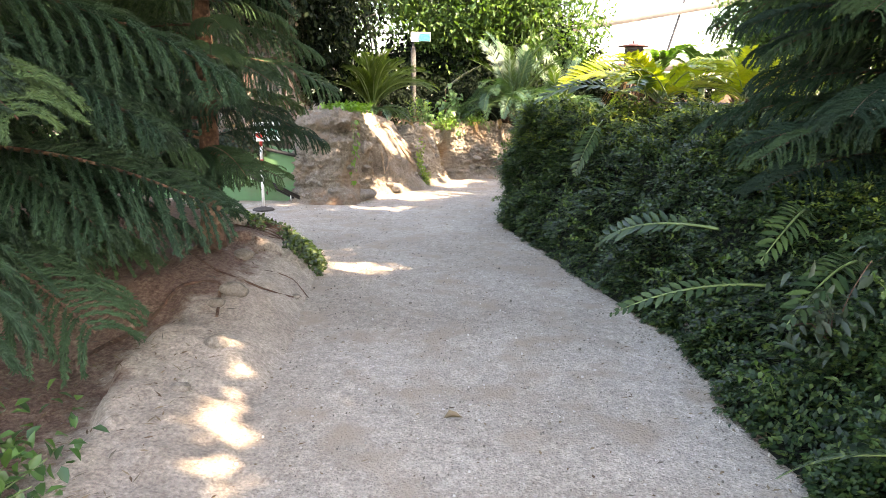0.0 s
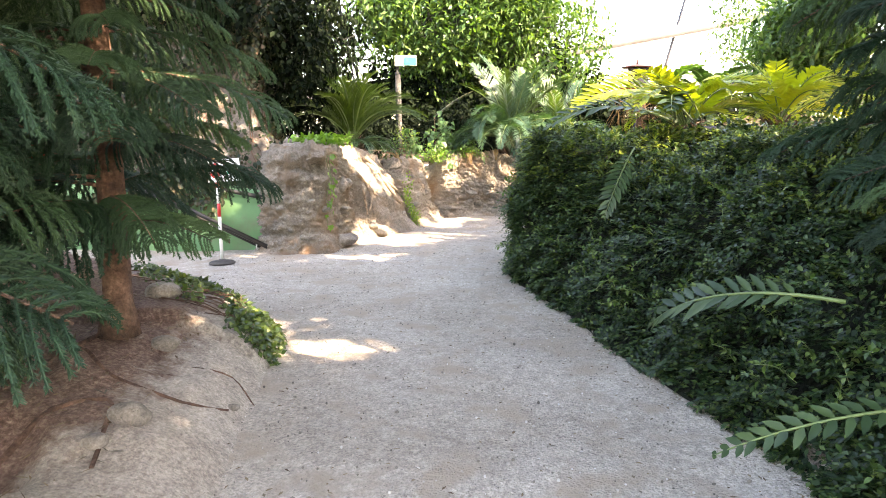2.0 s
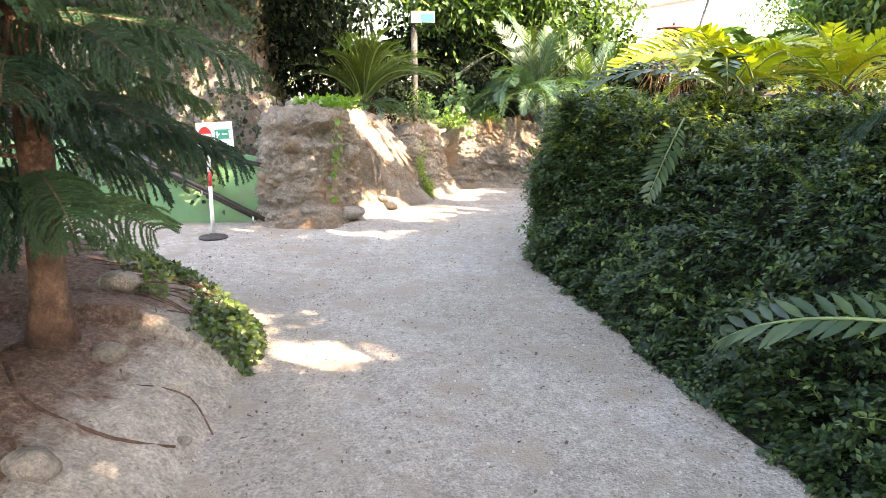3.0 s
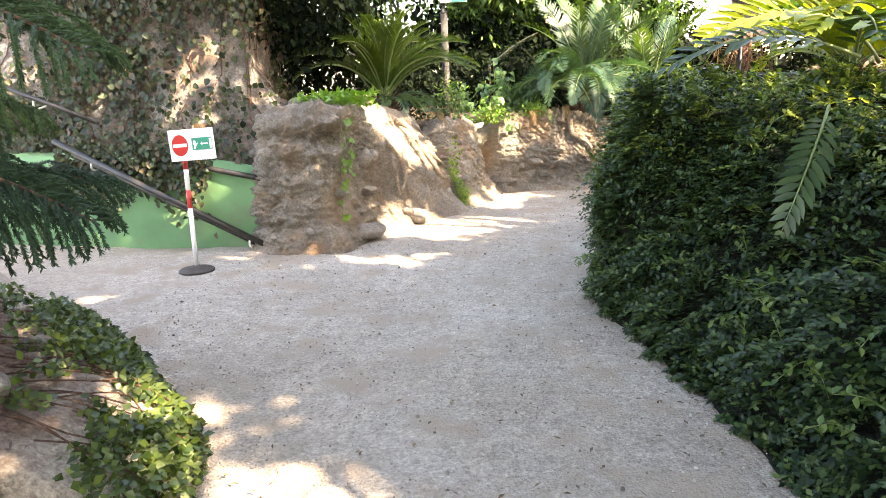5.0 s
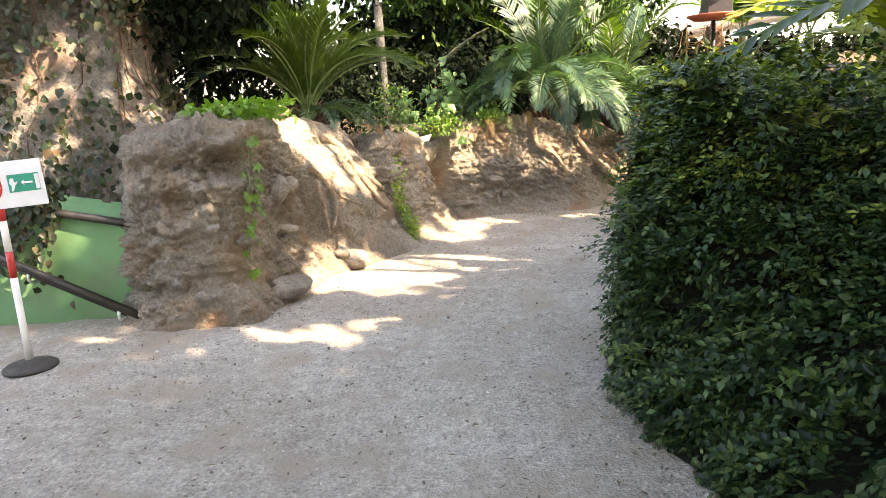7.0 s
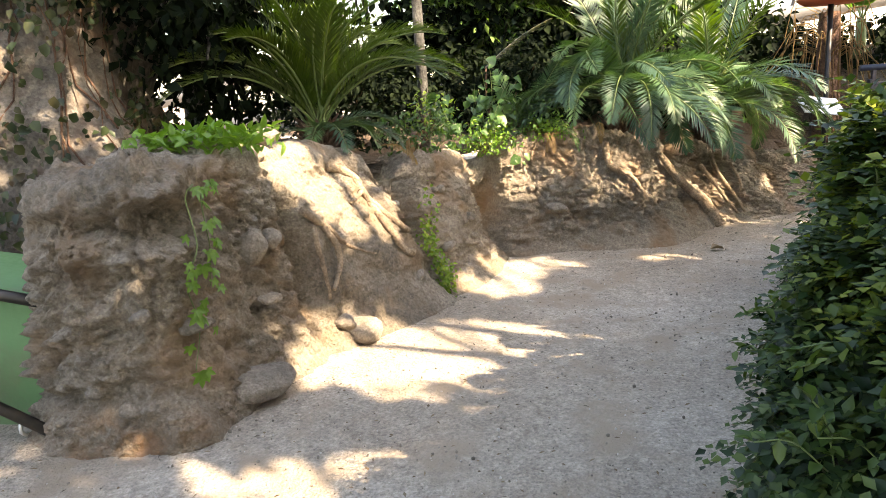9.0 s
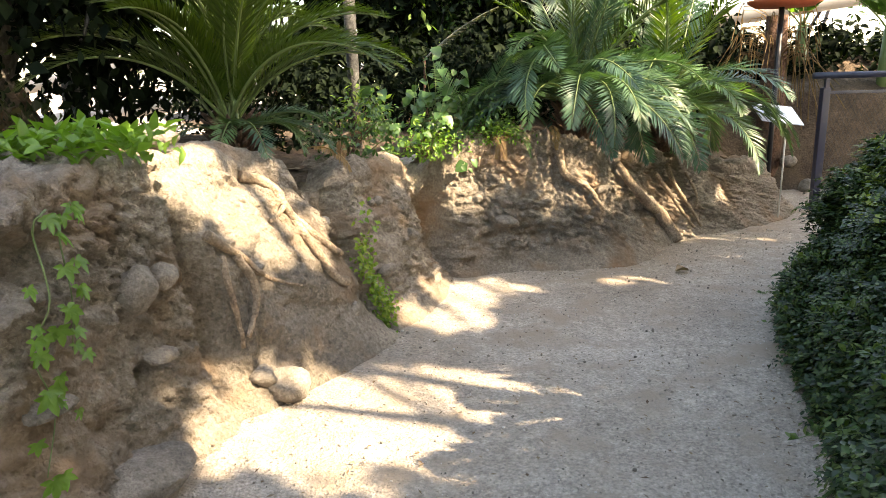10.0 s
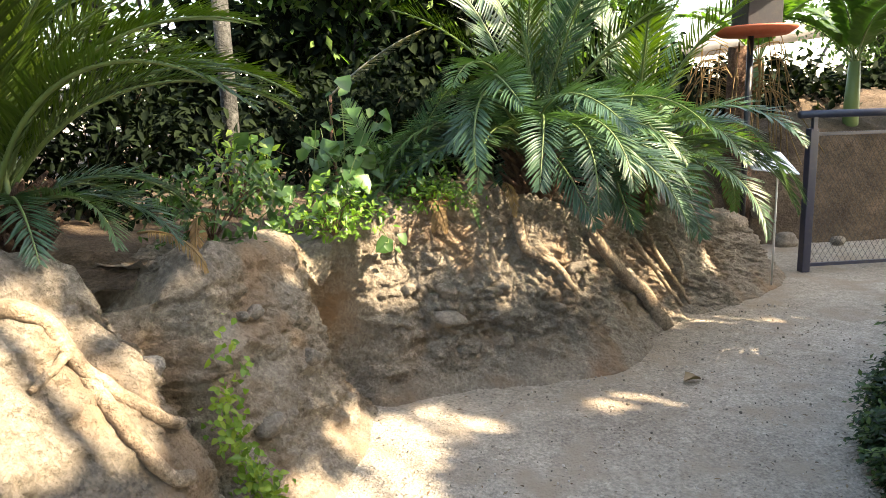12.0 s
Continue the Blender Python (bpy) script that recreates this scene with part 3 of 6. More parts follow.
def hedge_point(k, q, sink=0.0):
    """A place on the hedge: k along its foot, q from the foot (0) over the crest (1) to the back (2)."""
    p, n = foot[k], fn[k]
    y = p[1]
    top = 1.27 + 0.04 * math.sin(y * 1.7) - (0.22 if y > 5.6 else 0) * min(1, (y - 5.6) / 0.8 if y > 5.6 else 0)
    top -= 0.42 * max(0, min(1, (1.6 - y) / 2.0))
    depth = float(np.interp(y, (1.9, 2.7, 3.6, 4.6, 6.0), (1.6, 1.1, 0.30, 0.30, 0.5)))
    if q <= 1:
        a = q * math.pi / 2
        d = depth * q ** 1.2
        z = top * (0.62 * math.sin(a) ** 0.9 + 0.38 * q)
        tilt = math.atan2(depth, top) * 0.6
        nd, nz = -math.cos(a * 0.7 + tilt * (1 - q)), math.sin(a * 0.7 + tilt * (1 - q))
    else:
        d = depth + (q - 1) * 3.2
        z = top + 0.08 * (q - 1)
        nd, nz = 0.0, 1.0
    x, yy = p[0] + n[0] * d, p[1] + n[1] * d
    lump = 0.11 * fbm((x, yy, z), 1.5, 3) + 0.12 * fbm((x, yy, z * 1.5), 4.2, 3)
    lump = (lump - sink) * min(1, q * 6 + 0.15)
    out = Vector((n[0] * nd, n[1] * nd, nz))
    return Vector((x, yy, max(z, 0.0))) + out * lump, out


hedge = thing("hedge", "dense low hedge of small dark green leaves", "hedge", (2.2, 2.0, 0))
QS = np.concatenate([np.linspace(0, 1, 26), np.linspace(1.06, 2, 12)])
# Added shell below the leaves, painted as the shade in their gaps.
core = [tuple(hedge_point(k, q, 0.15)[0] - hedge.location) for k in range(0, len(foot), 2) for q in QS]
part("inner_growth", mesh_np("inner_growth", core, grid_faces(len(range(0, len(foot), 2)), len(QS))[:, ::-1], True), HEDGE_SHADE, hedge, "near-black shell painted as the shade between the leaves")


QG = np.linspace(0, 2, 61)
made_ = [[hedge_point(k, q) for q in QG] for k in range(len(foot))]
HP = np.array([[p[:] for p, o in row] for row in made_])
HO = np.array([[o[:] for p, o in row] for row in made_])


def hedge_leaves(count, qlo, qhi, jitter, size, seed, klo=0.0, khi=1.0):
    """Leaves over the hedge's surface, turned in drifts as its shoots lie."""
    r = np.random.default_rng(seed)
    kf = r.uniform(klo, khi, count) * (len(foot) - 2)
    qv = r.uniform(qlo, qhi, count)
    qf = np.minimum(qv * 30, 59.99)
    k, i = kf.astype(int), qf.astype(int)
    u, v = (kf - k)[:, None], (qf - i)[:, None]
    p = (HP[k, i] * (1 - u) + HP[k + 1, i] * u) * (1 - v) + (HP[k, i + 1] * (1 - u) + HP[k + 1, i + 1] * u) * v
    o = HO[k, i]
    p = p + o * ((r.normal(0, jitter, count) - 0.10 * r.random(count) ** 2) * np.minimum(1, qv * 6 + 0.15))[:, None]
    flow = np.array([noise.noise_vector(Vector(q) * 5.0)[:] for q in p])
    spin = r.normal(0, 0.35, (count, 3)) + flow * 1.1
    ax = np.stack([o[:, 0] * 0.9, o[:, 1] * 0.9, -0.30 + 0.2 * o[:, 2]], 1) + spin
    up = o * 0.5 + r.normal(0, 0.35, (count, 3)) + (0, 0, 0.9)
    p[:, 2] = np.maximum(p[:, 2], 0.02)
    L = size * r.uniform(0.6, 1.35, count)
    return small_leaves(p - np.array(hedge.location), ax, up, L, L * 0.6)


def hedge_sprays(count, qlo, qhi, size, seed, klo, khi, gaps=0.75):
    """Short leafy shoots hanging out of the hedge, thinned where it lies open."""
    r = np.random.default_rng(seed)
    kf = r.uniform(klo, khi, count) * (len(foot) - 2)
    qv = r.uniform(qlo, qhi, count)
    k, i = kf.astype(int), np.minimum(qv * 30, 59.99).astype(int)
    p = HP[k, i] + (HP[k + 1, i] - HP[k, i]) * (kf - k)[:, None] + r.normal(0, 0.012, (count, 3))
    o = HO[k, i]
    open_ = np.array([noise.noise(Vector(c) * 5.5) + 0.5 * noise.noise(Vector(c) * 12) for c in p])
    keep = (open_ > -0.08) | (r.random(count) > gaps)
    p, o, qv = p[keep], o[keep], qv[keep]
    count = len(p)
    flow = np.array([noise.noise_vector(Vector(c) * 2.6)[:] for c in p])
    d = unit(o * 0.75 + flow * 1.0 + r.normal(0, 0.28, (count, 3)) + (0, 0, -0.22))
    long = r.uniform(0.08, 0.19, count) * np.minimum(1, qv * 5 + 0.3)
    p = p - o * 0.055
    m = 12
    t = np.tile(np.arange(1, m + 1) / m, count)[:, None]
    P, D, O, L = (np.repeat(a, m, 0) for a in (p, d, o, long[:, None]))
    pos = P + D * L * t - np.array([0, 0, 1.0]) * L * 0.3 * t ** 2
    side = unit(np.cross(D, O + (0.01, 0.02, 0.7))) * np.tile([1.0, -1.0], count * m // 2)[:, None]
    axis = D * 0.6 + side * 0.85 + r.normal(0, 0.22, pos.shape) - (0, 0, 0.15)
    up = O * 0.6 + (0, 0, 0.8) + r.normal(0, 0.25, pos.shape)
    pos[:, 2] = np.maximum(pos[:, 2], 0.015)
    size = size * r.uniform(0.7, 1.25, len(pos)) * (1.1 - 0.4 * t[:, 0])
    return small_leaves(pos - np.array(hedge.location), axis, up, size, size * 0.58)


k0 = float(np.argmin(np.abs(foot[:, 1] + 2.6)) / len(foot))
k1 = float(np.argmin(np.abs(foot[:, 1] - 8.6)) / len(foot))
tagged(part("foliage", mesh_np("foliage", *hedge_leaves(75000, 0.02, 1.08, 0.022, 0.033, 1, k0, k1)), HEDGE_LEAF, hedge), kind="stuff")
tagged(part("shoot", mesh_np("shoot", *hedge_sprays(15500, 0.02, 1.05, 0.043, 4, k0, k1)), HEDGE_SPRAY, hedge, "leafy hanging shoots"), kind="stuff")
# The sunlight on the crest is put into its leaf colour.
tagged(part("crest_foliage", mesh_np("crest_foliage", *hedge_sprays(7500, 0.66, 1.7, 0.044, 2, k0, k1, 0.5)), HEDGE_TOP, hedge, "yellow-green crest shoots, sunlight painted in"), kind="stuff")
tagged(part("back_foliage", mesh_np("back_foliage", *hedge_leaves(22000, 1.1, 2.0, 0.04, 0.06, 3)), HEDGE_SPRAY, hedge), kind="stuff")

# ---- kinds of plants ----
def rachis(length, a0, a1, bend=1.3, n=26):
    """A frond's midrib in its own plane: from the root along y, rising at a0 and ending at a1 degrees."""
    t = np.linspace(0, 1, n)
    ang = np.radians(a0 + (a1 - a0) * t ** bend)
    step = length / (n - 1)
    y = np.concatenate([[0], np.cumsum(np.cos(ang[:-1]) * step)])
    z = np.concatenate([[0], np.cumsum(np.sin(ang[:-1]) * step)])
    return np.stack([np.zeros(n), y, z], 1)


def frond_mesh(name, length, a0, a1, pairs, leaflet, width, seed, mats, bare=0.14, vee=30, forward=38, broad=False, droop=0.0, bend=1.3, ragged=0.1):
    """A pinnate frond: midrib (first material) and leaflets (second), as one mesh."""
    r = np.random.default_rng(seed)
    mid = rachis(length, a0, a1, bend)
    sway = 0.05 * length * r.normal()
    mid[:, 0] = sway * np.linspace(0, 1, len(mid)) ** 2
    t = np.repeat(np.linspace(bare, 0.985, pairs), 2) + r.normal(0, 0.002, pairs * 2)
    t = np.clip(t, 0, 0.999)
    s = t * (len(mid) - 1)
    i = s.astype(int)
    f = (s - i)[:, None]
    pos = mid[i] * (1 - f) + mid[np.minimum(i + 1, len(mid) - 1)] * f
    along = unit(np.gradient(mid, axis=0))[i]
    side = np.tile(np.array([1.0, -1.0]), pairs)
    updir = unit(np.cross(np.tile([1.0, 0, 0], (len(t), 1)), along))
    v = np.radians(vee + r.normal(0, 5, len(t)))
    fw = np.radians(forward + 22 * t + r.normal(0, 4, len(t)))
    out = np.stack([side, np.zeros_like(side), np.zeros_like(side)], 1)
    axis = out * (np.cos(fw) * np.cos(v))[:, None] + along * np.sin(fw)[:, None] + updir * (np.cos(fw) * np.sin(v))[:, None]
    axis[:, 2] -= droop
    size = leaflet * (np.sin(np.pi * np.clip((t - bare) / (1 - bare) * 0.86 + 0.14, 0, 1)) ** 0.6 * 0.95 + 0.08) * (1 + ragged * r.normal(0, 1, len(t)))
    keep = r.random(len(t)) > 0.02
    if broad:
        lv = leaves(pos[keep], axis[keep], updir[keep], size[keep], width * (0.5 + 0.5 * size[keep] / leaflet), 0.12, 0.12)
    else:
        lv = leaves(pos[keep], axis[keep], updir[keep], size[keep], width, 0.25, 0.10)
    tb = tube(mid, np.linspace(0.011, 0.003, len(mid)) * (length / 1.0) ** 0.5, 5)
    vv, ff = joined([tb, lv])
    me = mesh_np(name, vv, ff)
    for m in mats:
        me.materials.append(m)
    idx = np.ones(len(me.polygons), np.int32)
    idx[:len(tb[1])] = 0
    me.polygons.foreach_set("material_index", idx)
    return me


def frond_at(me, parent, base, heading, tilt=0.0, roll=0.0, scale=1.0, label="", name="frond"):
    ob = part(name, me, None, parent, label)
    rel = Vector(base) - parent.location
    ob.matrix_basis = Matrix.Translation(rel) @ Euler((0, 0, radians(heading)), "XYZ").to_matrix().to_4x4() @ pose(0, 0, 0, tilt, roll, 0) @ Matrix.Scale(scale, 4)
    return ob


def chord_frond(me, parent, base, tip, lean=0.0, label=""):
    """Sets a frond so that it runs from base to tip."""
    co = np.zeros(len(me.vertices) * 3)
    me.vertices.foreach_get("co", co)
    co = co.reshape(-1, 3)
    end = Vector(co[co[:, 1].argmax()])
    end.x = 0
    a, b = Vector(base), Vector(tip)
    d = b - a
    sc = d.length / end.length
    head = math.atan2(-d.x, d.y)
    tilt = math.asin(max(-1, min(1, d.z / d.length))) - math.atan2(end.z, end.y)
    pieces = SPLIT[me.name]
    ob = part("frond", pieces[0], None, parent, label)
    for piece in pieces[1:]:
        part("leaflet", piece, None, ob)
    ob.matrix_basis = Matrix.Translation(a - parent.location) @ Matrix.Rotation(head, 4, "Z") @ Matrix.Rotation(tilt, 4, "X") @ Matrix.Rotation(radians(lean), 4, "Y") @ Matrix.Scale(sc, 4)
    return ob


def stump(parent, height, radius, material, label):
    """A short scaly palm stem with cut leaf bases."""
    r = np.random.default_rng(int(height * 1000))
    pieces = [tube([(0, 0, -0.08), (0, 0, height * 0.5), (0, 0, height)], [radius, radius * 1.05, radius * 0.6], 12)]
    n = 60
    for k in range(n):
        z = height * (k / n) - 0.02
        a = k * 2.4
        p = np.array([math.cos(a) * radius * 0.85, math.sin(a) * radius * 0.85, z])
        o = np.array([math.cos(a), math.sin(a), 0.9])
        pieces.append(tube([p, p + o * 0.05, p + o * (0.07 + 0.04 * r.random())], [0.022, 0.016, 0.006], 5))
    return tagged(part("stem", mesh_np("stem", *joined(pieces)), material, parent, label), kind="stuff")


def clumps(r, centre, radii, count, clump, spread, shell=0.45, flat=1.0):
    """Leaf places gathered in clumps within an uneven ellipsoid."""
    nc = max(1, count // clump)
    d = unit(r.normal(0, 1, (nc, 3)))
    rad = r.uniform(shell, 1.0, nc) ** 0.6
    wob = np.array([1 + 0.35 * noise.noise(Vector(q) * 2.1 + Vector(centre)) for q in d])
    c = np.asarray(centre) + d * (rad * wob)[:, None] * np.asarray(radii)
    pos = np.repeat(c, clump, 0) + r.normal(0, spread, (nc * clump, 3)) * (1, 1, flat)
    return pos, c


def tree(name, label, at, trunk, blobs, leaf, material, bark, seed, keep=None, ratio=0.45, group="", clump=26, spread=0.16, down=0.5):
    """A tree: tapered trunk through the given places, limbs to its clumps, and a crown of many leaves."""
    r = np.random.default_rng(seed)
    t = thing(name, label, "tree", at, group)
    pts = spline(np.array(trunk, float)[:, :3], 0.15)
    rad = np.interp(np.linspace(0, 1, len(pts)), np.linspace(0, 1, len(trunk)), [q[3] for q in trunk])
    rel = pts - np.array(at)
    part("trunk", mesh_np("trunk", *tube(rel, rad, 10), True), bark, t)
    allpos, limbs = [], []
    for centre, radii, count in blobs:
        pos, c = clumps(r, centre, radii, count, clump, spread)
        allpos.append(pos)
        for q in c[:: max(1, len(c) // 7)]:
            k = pts[r.integers(len(pts) // 3, len(pts))]
            m = (k + q) / 2 + (0, 0, 0.15) + r.normal(0, 0.08, 3)
            limbs.append(tube(spline([k, m, q], 0.15) - np.array(at), np.linspace(rad[-1] * 0.75, 0.008, len(spline([k, m, q], 0.15))), 6))
    part("limb", mesh_np("limb", *joined(limbs), True), bark, t)
    pos = np.concatenate(allpos)
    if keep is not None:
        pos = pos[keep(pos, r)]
    n = len(pos)
    ax = r.normal(0, 0.6, (n, 3)) + (0, 0, -down)
    up = r.normal(0, 0.5, (n, 3)) + (0, 0, 1)
    L = leaf * r.uniform(0.6, 1.3, n)
    tagged(part("crown", mesh_np("crown", *small_leaves(pos - np.array(at), ax, up, L, L * ratio)), material, t), kind="stuff")
    return t


# ---- sago palm on the wall ----
SAGO_M = [frond_mesh("frond", 1.22 + 0.08 * k, 82 - 5 * k, 18 - 16 * k, 70, 0.21, 0.012, 40 + k, (STEM, SAGO), vee=28) for k in range(4)]
SAGO_LOW = [frond_mesh("frond", 0.85, 40, -55, 54, 0.17, 0.011, 50 + k, (STEM, CYCAD), vee=15) for k in range(2)]
sago = thing("sago_palm", "lush yellow-green sago palm with arching feather fronds", "palm", (-0.93, 7.78, 1.02))
stump(sago, 0.22, 0.10, BARK, "shaggy brown stem")
r = np.random.default_rng(3)
for k in range(38):
    tier = k % 4
    frond_at(SAGO_M[tier], sago, (-0.93 + r.normal(0, 0.03), 7.78 + r.normal(0, 0.03), 1.2), k * 137.5 + r.normal(0, 8), (6, 2, -4, -12)[tier] + r.normal(0, 4), r.normal(0, 8), r.uniform(0.85, 1.0))
for h, s in ((-95, 0.85), (-120, 0.8), (-150, 0.85), (-170, 0.8), (-60, 0.9), (150, 0.8), (-30, 0.8)):
    frond_at(SAGO_LOW[int(s * 20) % 2], sago, (-0.93, 7.78, 1.14), h, r.normal(-6, 5), r.normal(0, 10), s)

# ---- cycads over the far wall ----
CYC_M = [frond_mesh("frond", 1.5, a0, a1, 66, 0.24, 0.015, 60 + k, (STEM, CYCAD), vee=18, forward=30, droop=0.1) for k, (a0, a1) in enumerate(((86, 38), (58, -55), (42, -85), (22, -88)))]
CYC_G = frond_mesh("frond", 1.6, 74, 12, 52, 0.22, 0.016, 70, (STEM, SAGO), vee=22, forward=32)
for at, n, seed, sc in (((1.50, 9.50, 0.95), 34, 5, 1.0), ((2.45, 10.15, 0.80), 28, 6, 1.0), ((0.62, 9.25, 0.93), 8, 8, 0.5)):
    cyc = thing("cycad", "large blue-green cycad drooping over the rock wall", "palm", at, "cycads on the wall")
    stump(cyc, 0.26 * sc, 0.13 * sc, BARK, "shaggy brown stem")
    r = np.random.default_rng(seed)
    for k in range(n):
        tier = k % 4
        me = CYC_G if (k % 5 == 2 and tier < 2) else CYC_M[tier]
        frond_at(me, cyc, (at[0] + r.normal(0, 0.03), at[1] + r.normal(0, 0.03), at[2] + 0.24 * sc), k * 137.5 + r.normal(0, 9), r.normal(0, 6), r.normal(0, 12), sc * r.uniform(0.85, 1.08))
for cyc, heads in (("cycad", (95, 115, 135, 150, 165, 180, 195, 210, 228, 245)), ("cycad.001", (150, 175, 198, 215, 232, 250, 268, 285))):
    t = bpy.data.objects[cyc]
    for k, h in enumerate(heads):
        frond_at(CYC_M[2 + k % 2], t, t.location + Vector((0, -0.05, 0.24)), h, r.normal(4, 5), r.normal(0, 14), r.uniform(0.75, 1.0))
DRYF = frond_mesh("dry_frond", 0.7, 10, -70, 34, 0.12, 0.012, 77, (DRY, DRY), vee=5, droop=0.5)
dryrow = thing("dead_fronds", "orange-brown dead fronds lying under the palms", "dead frond", (0.9, 8.95, 0.95))
for p, h in (((0.9, 9.1, 1.0), 160), ((0.75, 9.05, 1.0), 195), ((-0.35, 8.3, 1.05), 190), ((-0.2, 8.6, 1.1), 150), ((-1.0, 7.5, 1.1), -160), ((1.25, 9.2, 1.05), 180), ((-0.5, 7.9, 1.05), -120)):
    frond_at(DRYF, dryrow, p, h, 0, 0, 0.6, name="dry_frond")
greyf = frond_mesh("dead_leaf", 0.95, 42, 20, 46, 0.12, 0.012, 78, (DRYGREY, DRYGREY), vee=-50, forward=50)
oldleaf = thing("dead_leaf", "grey dried palm leaf leaning against the trees", "dead frond", (0.25, 10.0, 1.0))
frond_at(greyf, oldleaf, (0.22, 10.0, 1.62), -90, 0, 0, 0.85, name="blade")
part("stalk", mesh_np("stalk", *tube([(0, 0, -0.1), (-0.04, 0, 0.3), (-0.03, 0, 0.63)], [0.016, 0.013, 0.010], 6)), BARK, oldleaf)

# ---- stones and roots in the wall ----
STONES = ((-0.80, 5.93, 0.70, 0.15, 0.19, 0.10), (-0.73, 6.09, 0.72, 0.12, 0.11, 0.08), (-0.76, 5.72, 0.10, 0.36, 0.13, 0.22), (-0.44, 6.50, 0.07, 0.22, 0.14, 0.18),
          (-0.89, 5.42, 0.48, 0.17, 0.07, 0.09), (-0.77, 5.98, 0.43, 0.15, 0.04, 0.08), (-0.48, 6.40, 0.17, 0.12, 0.10, 0.10), (-0.33, 7.36, 0.67, 0.15, 0.07, 0.10),
          (-0.21, 7.14, 0.16, 0.07, 0.09, 0.05), (0.84, 8.78, 0.52, 0.13, 0.08, 0.07), (0.82, 8.74, 0.35, 0.20, 0.09, 0.10), (0.92, 8.77, 0.17, 0.14, 0.07, 0.09),
          (-0.05, 7.71, 0.31, 0.15, 0.07, 0.09), (-0.05, 7.89, 0.73, 0.09, 0.06, 0.05), (-0.12, 7.83, 0.70, 0.07, 0.04, 0.04), (0.19, 8.02, 0.43, 0.09, 0.08, 0.06),
          (1.10, 8.85, 0.46, 0.10, 0.05, 0.06), (1.67, 8.83, 0.61, 0.11, 0.06, 0.06), (1.60, 8.84, 0.55, 0.08, 0.05, 0.05), (1.20, 8.82, 0.30, 0.09, 0.05, 0.05),
          (-1.30, 5.2, 0.25, 0.08, 0.06, 0.05), (-1.05, 5.22, 0.60, 0.09, 0.06, 0.05), (-1.15, 5.2, 0.18, 0.10, 0.07, 0.06), (0.62, 8.72, 0.55, 0.07, 0.06, 0.05), (1.5, 8.8, 0.35, 0.08, 0.05, 0.05))
for k, (x, y, z, w, h, d) in enumerate(STONES):
    p, n = on_wall(x, y, z)
    ob = part("stone", stone_mesh("stone", (w, d * 1.4, h), k + 1.3, 0.3), STONE, rock)
    ob.matrix_basis = Matrix.LocRotScale(p + n * d * 0.02, Euler((radians(random.uniform(-15, 15)), radians(random.uniform(-18, 18)), math.atan2(n.x, -n.y))), None)
for k, (x, y, z, s) in enumerate(((-1.50, 6.2, 1.24, 0.16), (-1.20, 6.35, 1.24, 0.2), (-0.93, 6.62, 1.24, 0.17), (-1.05, 6.1, 1.23, 0.1))):
    st = part("stone", stone_mesh("stone", (s, s * 0.8, s * 0.6), k + 40.3), STONE)
    st.location = (x, y, z)
    tagged(st, "rounded brown stone on top of the rock wall", "stone", "stones on the wall")


def wall_root(name, label, pts, r0, r1, proud=0.02):
    line = []
    for q in pts:
        p, n = on_wall(*q)
        line.append(tuple(p + n * proud))
    line = spline(line, 0.02)
    line += np.array([[0.006 * noise.noise(Vector(q) * 25), 0.006 * noise.noise(Vector(q) * 25 + Vector((5, 0, 0))), 0.006 * noise.noise(Vector(q) * 22)] for q in line])
    rad = np.linspace(r0, r1, len(line)) * (1 + 0.18 * np.array([noise.noise(Vector(q) * 14) for q in line]))
    ob = part(name, mesh_np(name, *tube(line, rad, 10), True), ROOT)
    return tagged(ob, label, "root", "roots in the wall")


ROOTLABEL = "knotted tan root winding over the rock face"
wall_root("root", ROOTLABEL, [(-.66, 7.05, 1.02), (-.61, 7.14, .94), (-.52, 7.14, .82), (-.46, 7.18, .69), (-.34, 7.18, .58), (-.24, 7.22, .53), (-.17, 7.26, .55)], .030, .020)
wall_root("root", ROOTLABEL, [(-.64, 7.1, .97), (-.6, 7.14, .89), (-.52, 7.13, .73), (-.36, 7.06, .55), (-.26, 7.08, .42), (-.2, 7.12, .38)], .026, .024)
wall_root("root", ROOTLABEL, [(-.60, 6.98, .76), (-.55, 7.08, .78), (-.52, 7.14, .81)], .010, .018)
wall_root("root", ROOTLABEL, [(-.70, 6.40, .84), (-.66, 6.47, .75), (-.62, 6.56, .67), (-.58, 6.64, .56)], .026, .010, .03)
wall_root("root", ROOTLABEL, [(-.64, 6.52, .70), (-.58, 6.55, .56), (-.56, 6.50, .46), (-.58, 6.38, .36)], .024, .012, .04)
wall_root("root", ROOTLABEL, [(-.67, 6.44, .72), (-.63, 6.38, .58), (-.60, 6.34, .42), (-.58, 6.36, .32)], .018, .010, .02)
wall_root("root", ROOTLABEL, [(-.60, 6.62, .60), (-.50, 6.72, .52), (-.42, 6.86, .46)], .014, .006)
wall_root("root", ROOTLABEL, [(1.33, 9.0, .98), (1.40, 8.9, .80), (1.52, 8.85, .63), (1.61, 8.83, .52)], .034, .016)
wall_root("root", ROOTLABEL, [(1.38, 8.95, .86), (1.36, 8.88, .74), (1.44, 8.86, .64)], .016, .008)
wall_root("root", "thick ringed root running down to the path", [(1.93, 9.05, .80), (2.0, 9.15, .64), (2.12, 9.3, .46), (2.25, 9.42, .26), (2.33, 9.38, .0)], .030, .06, .02)
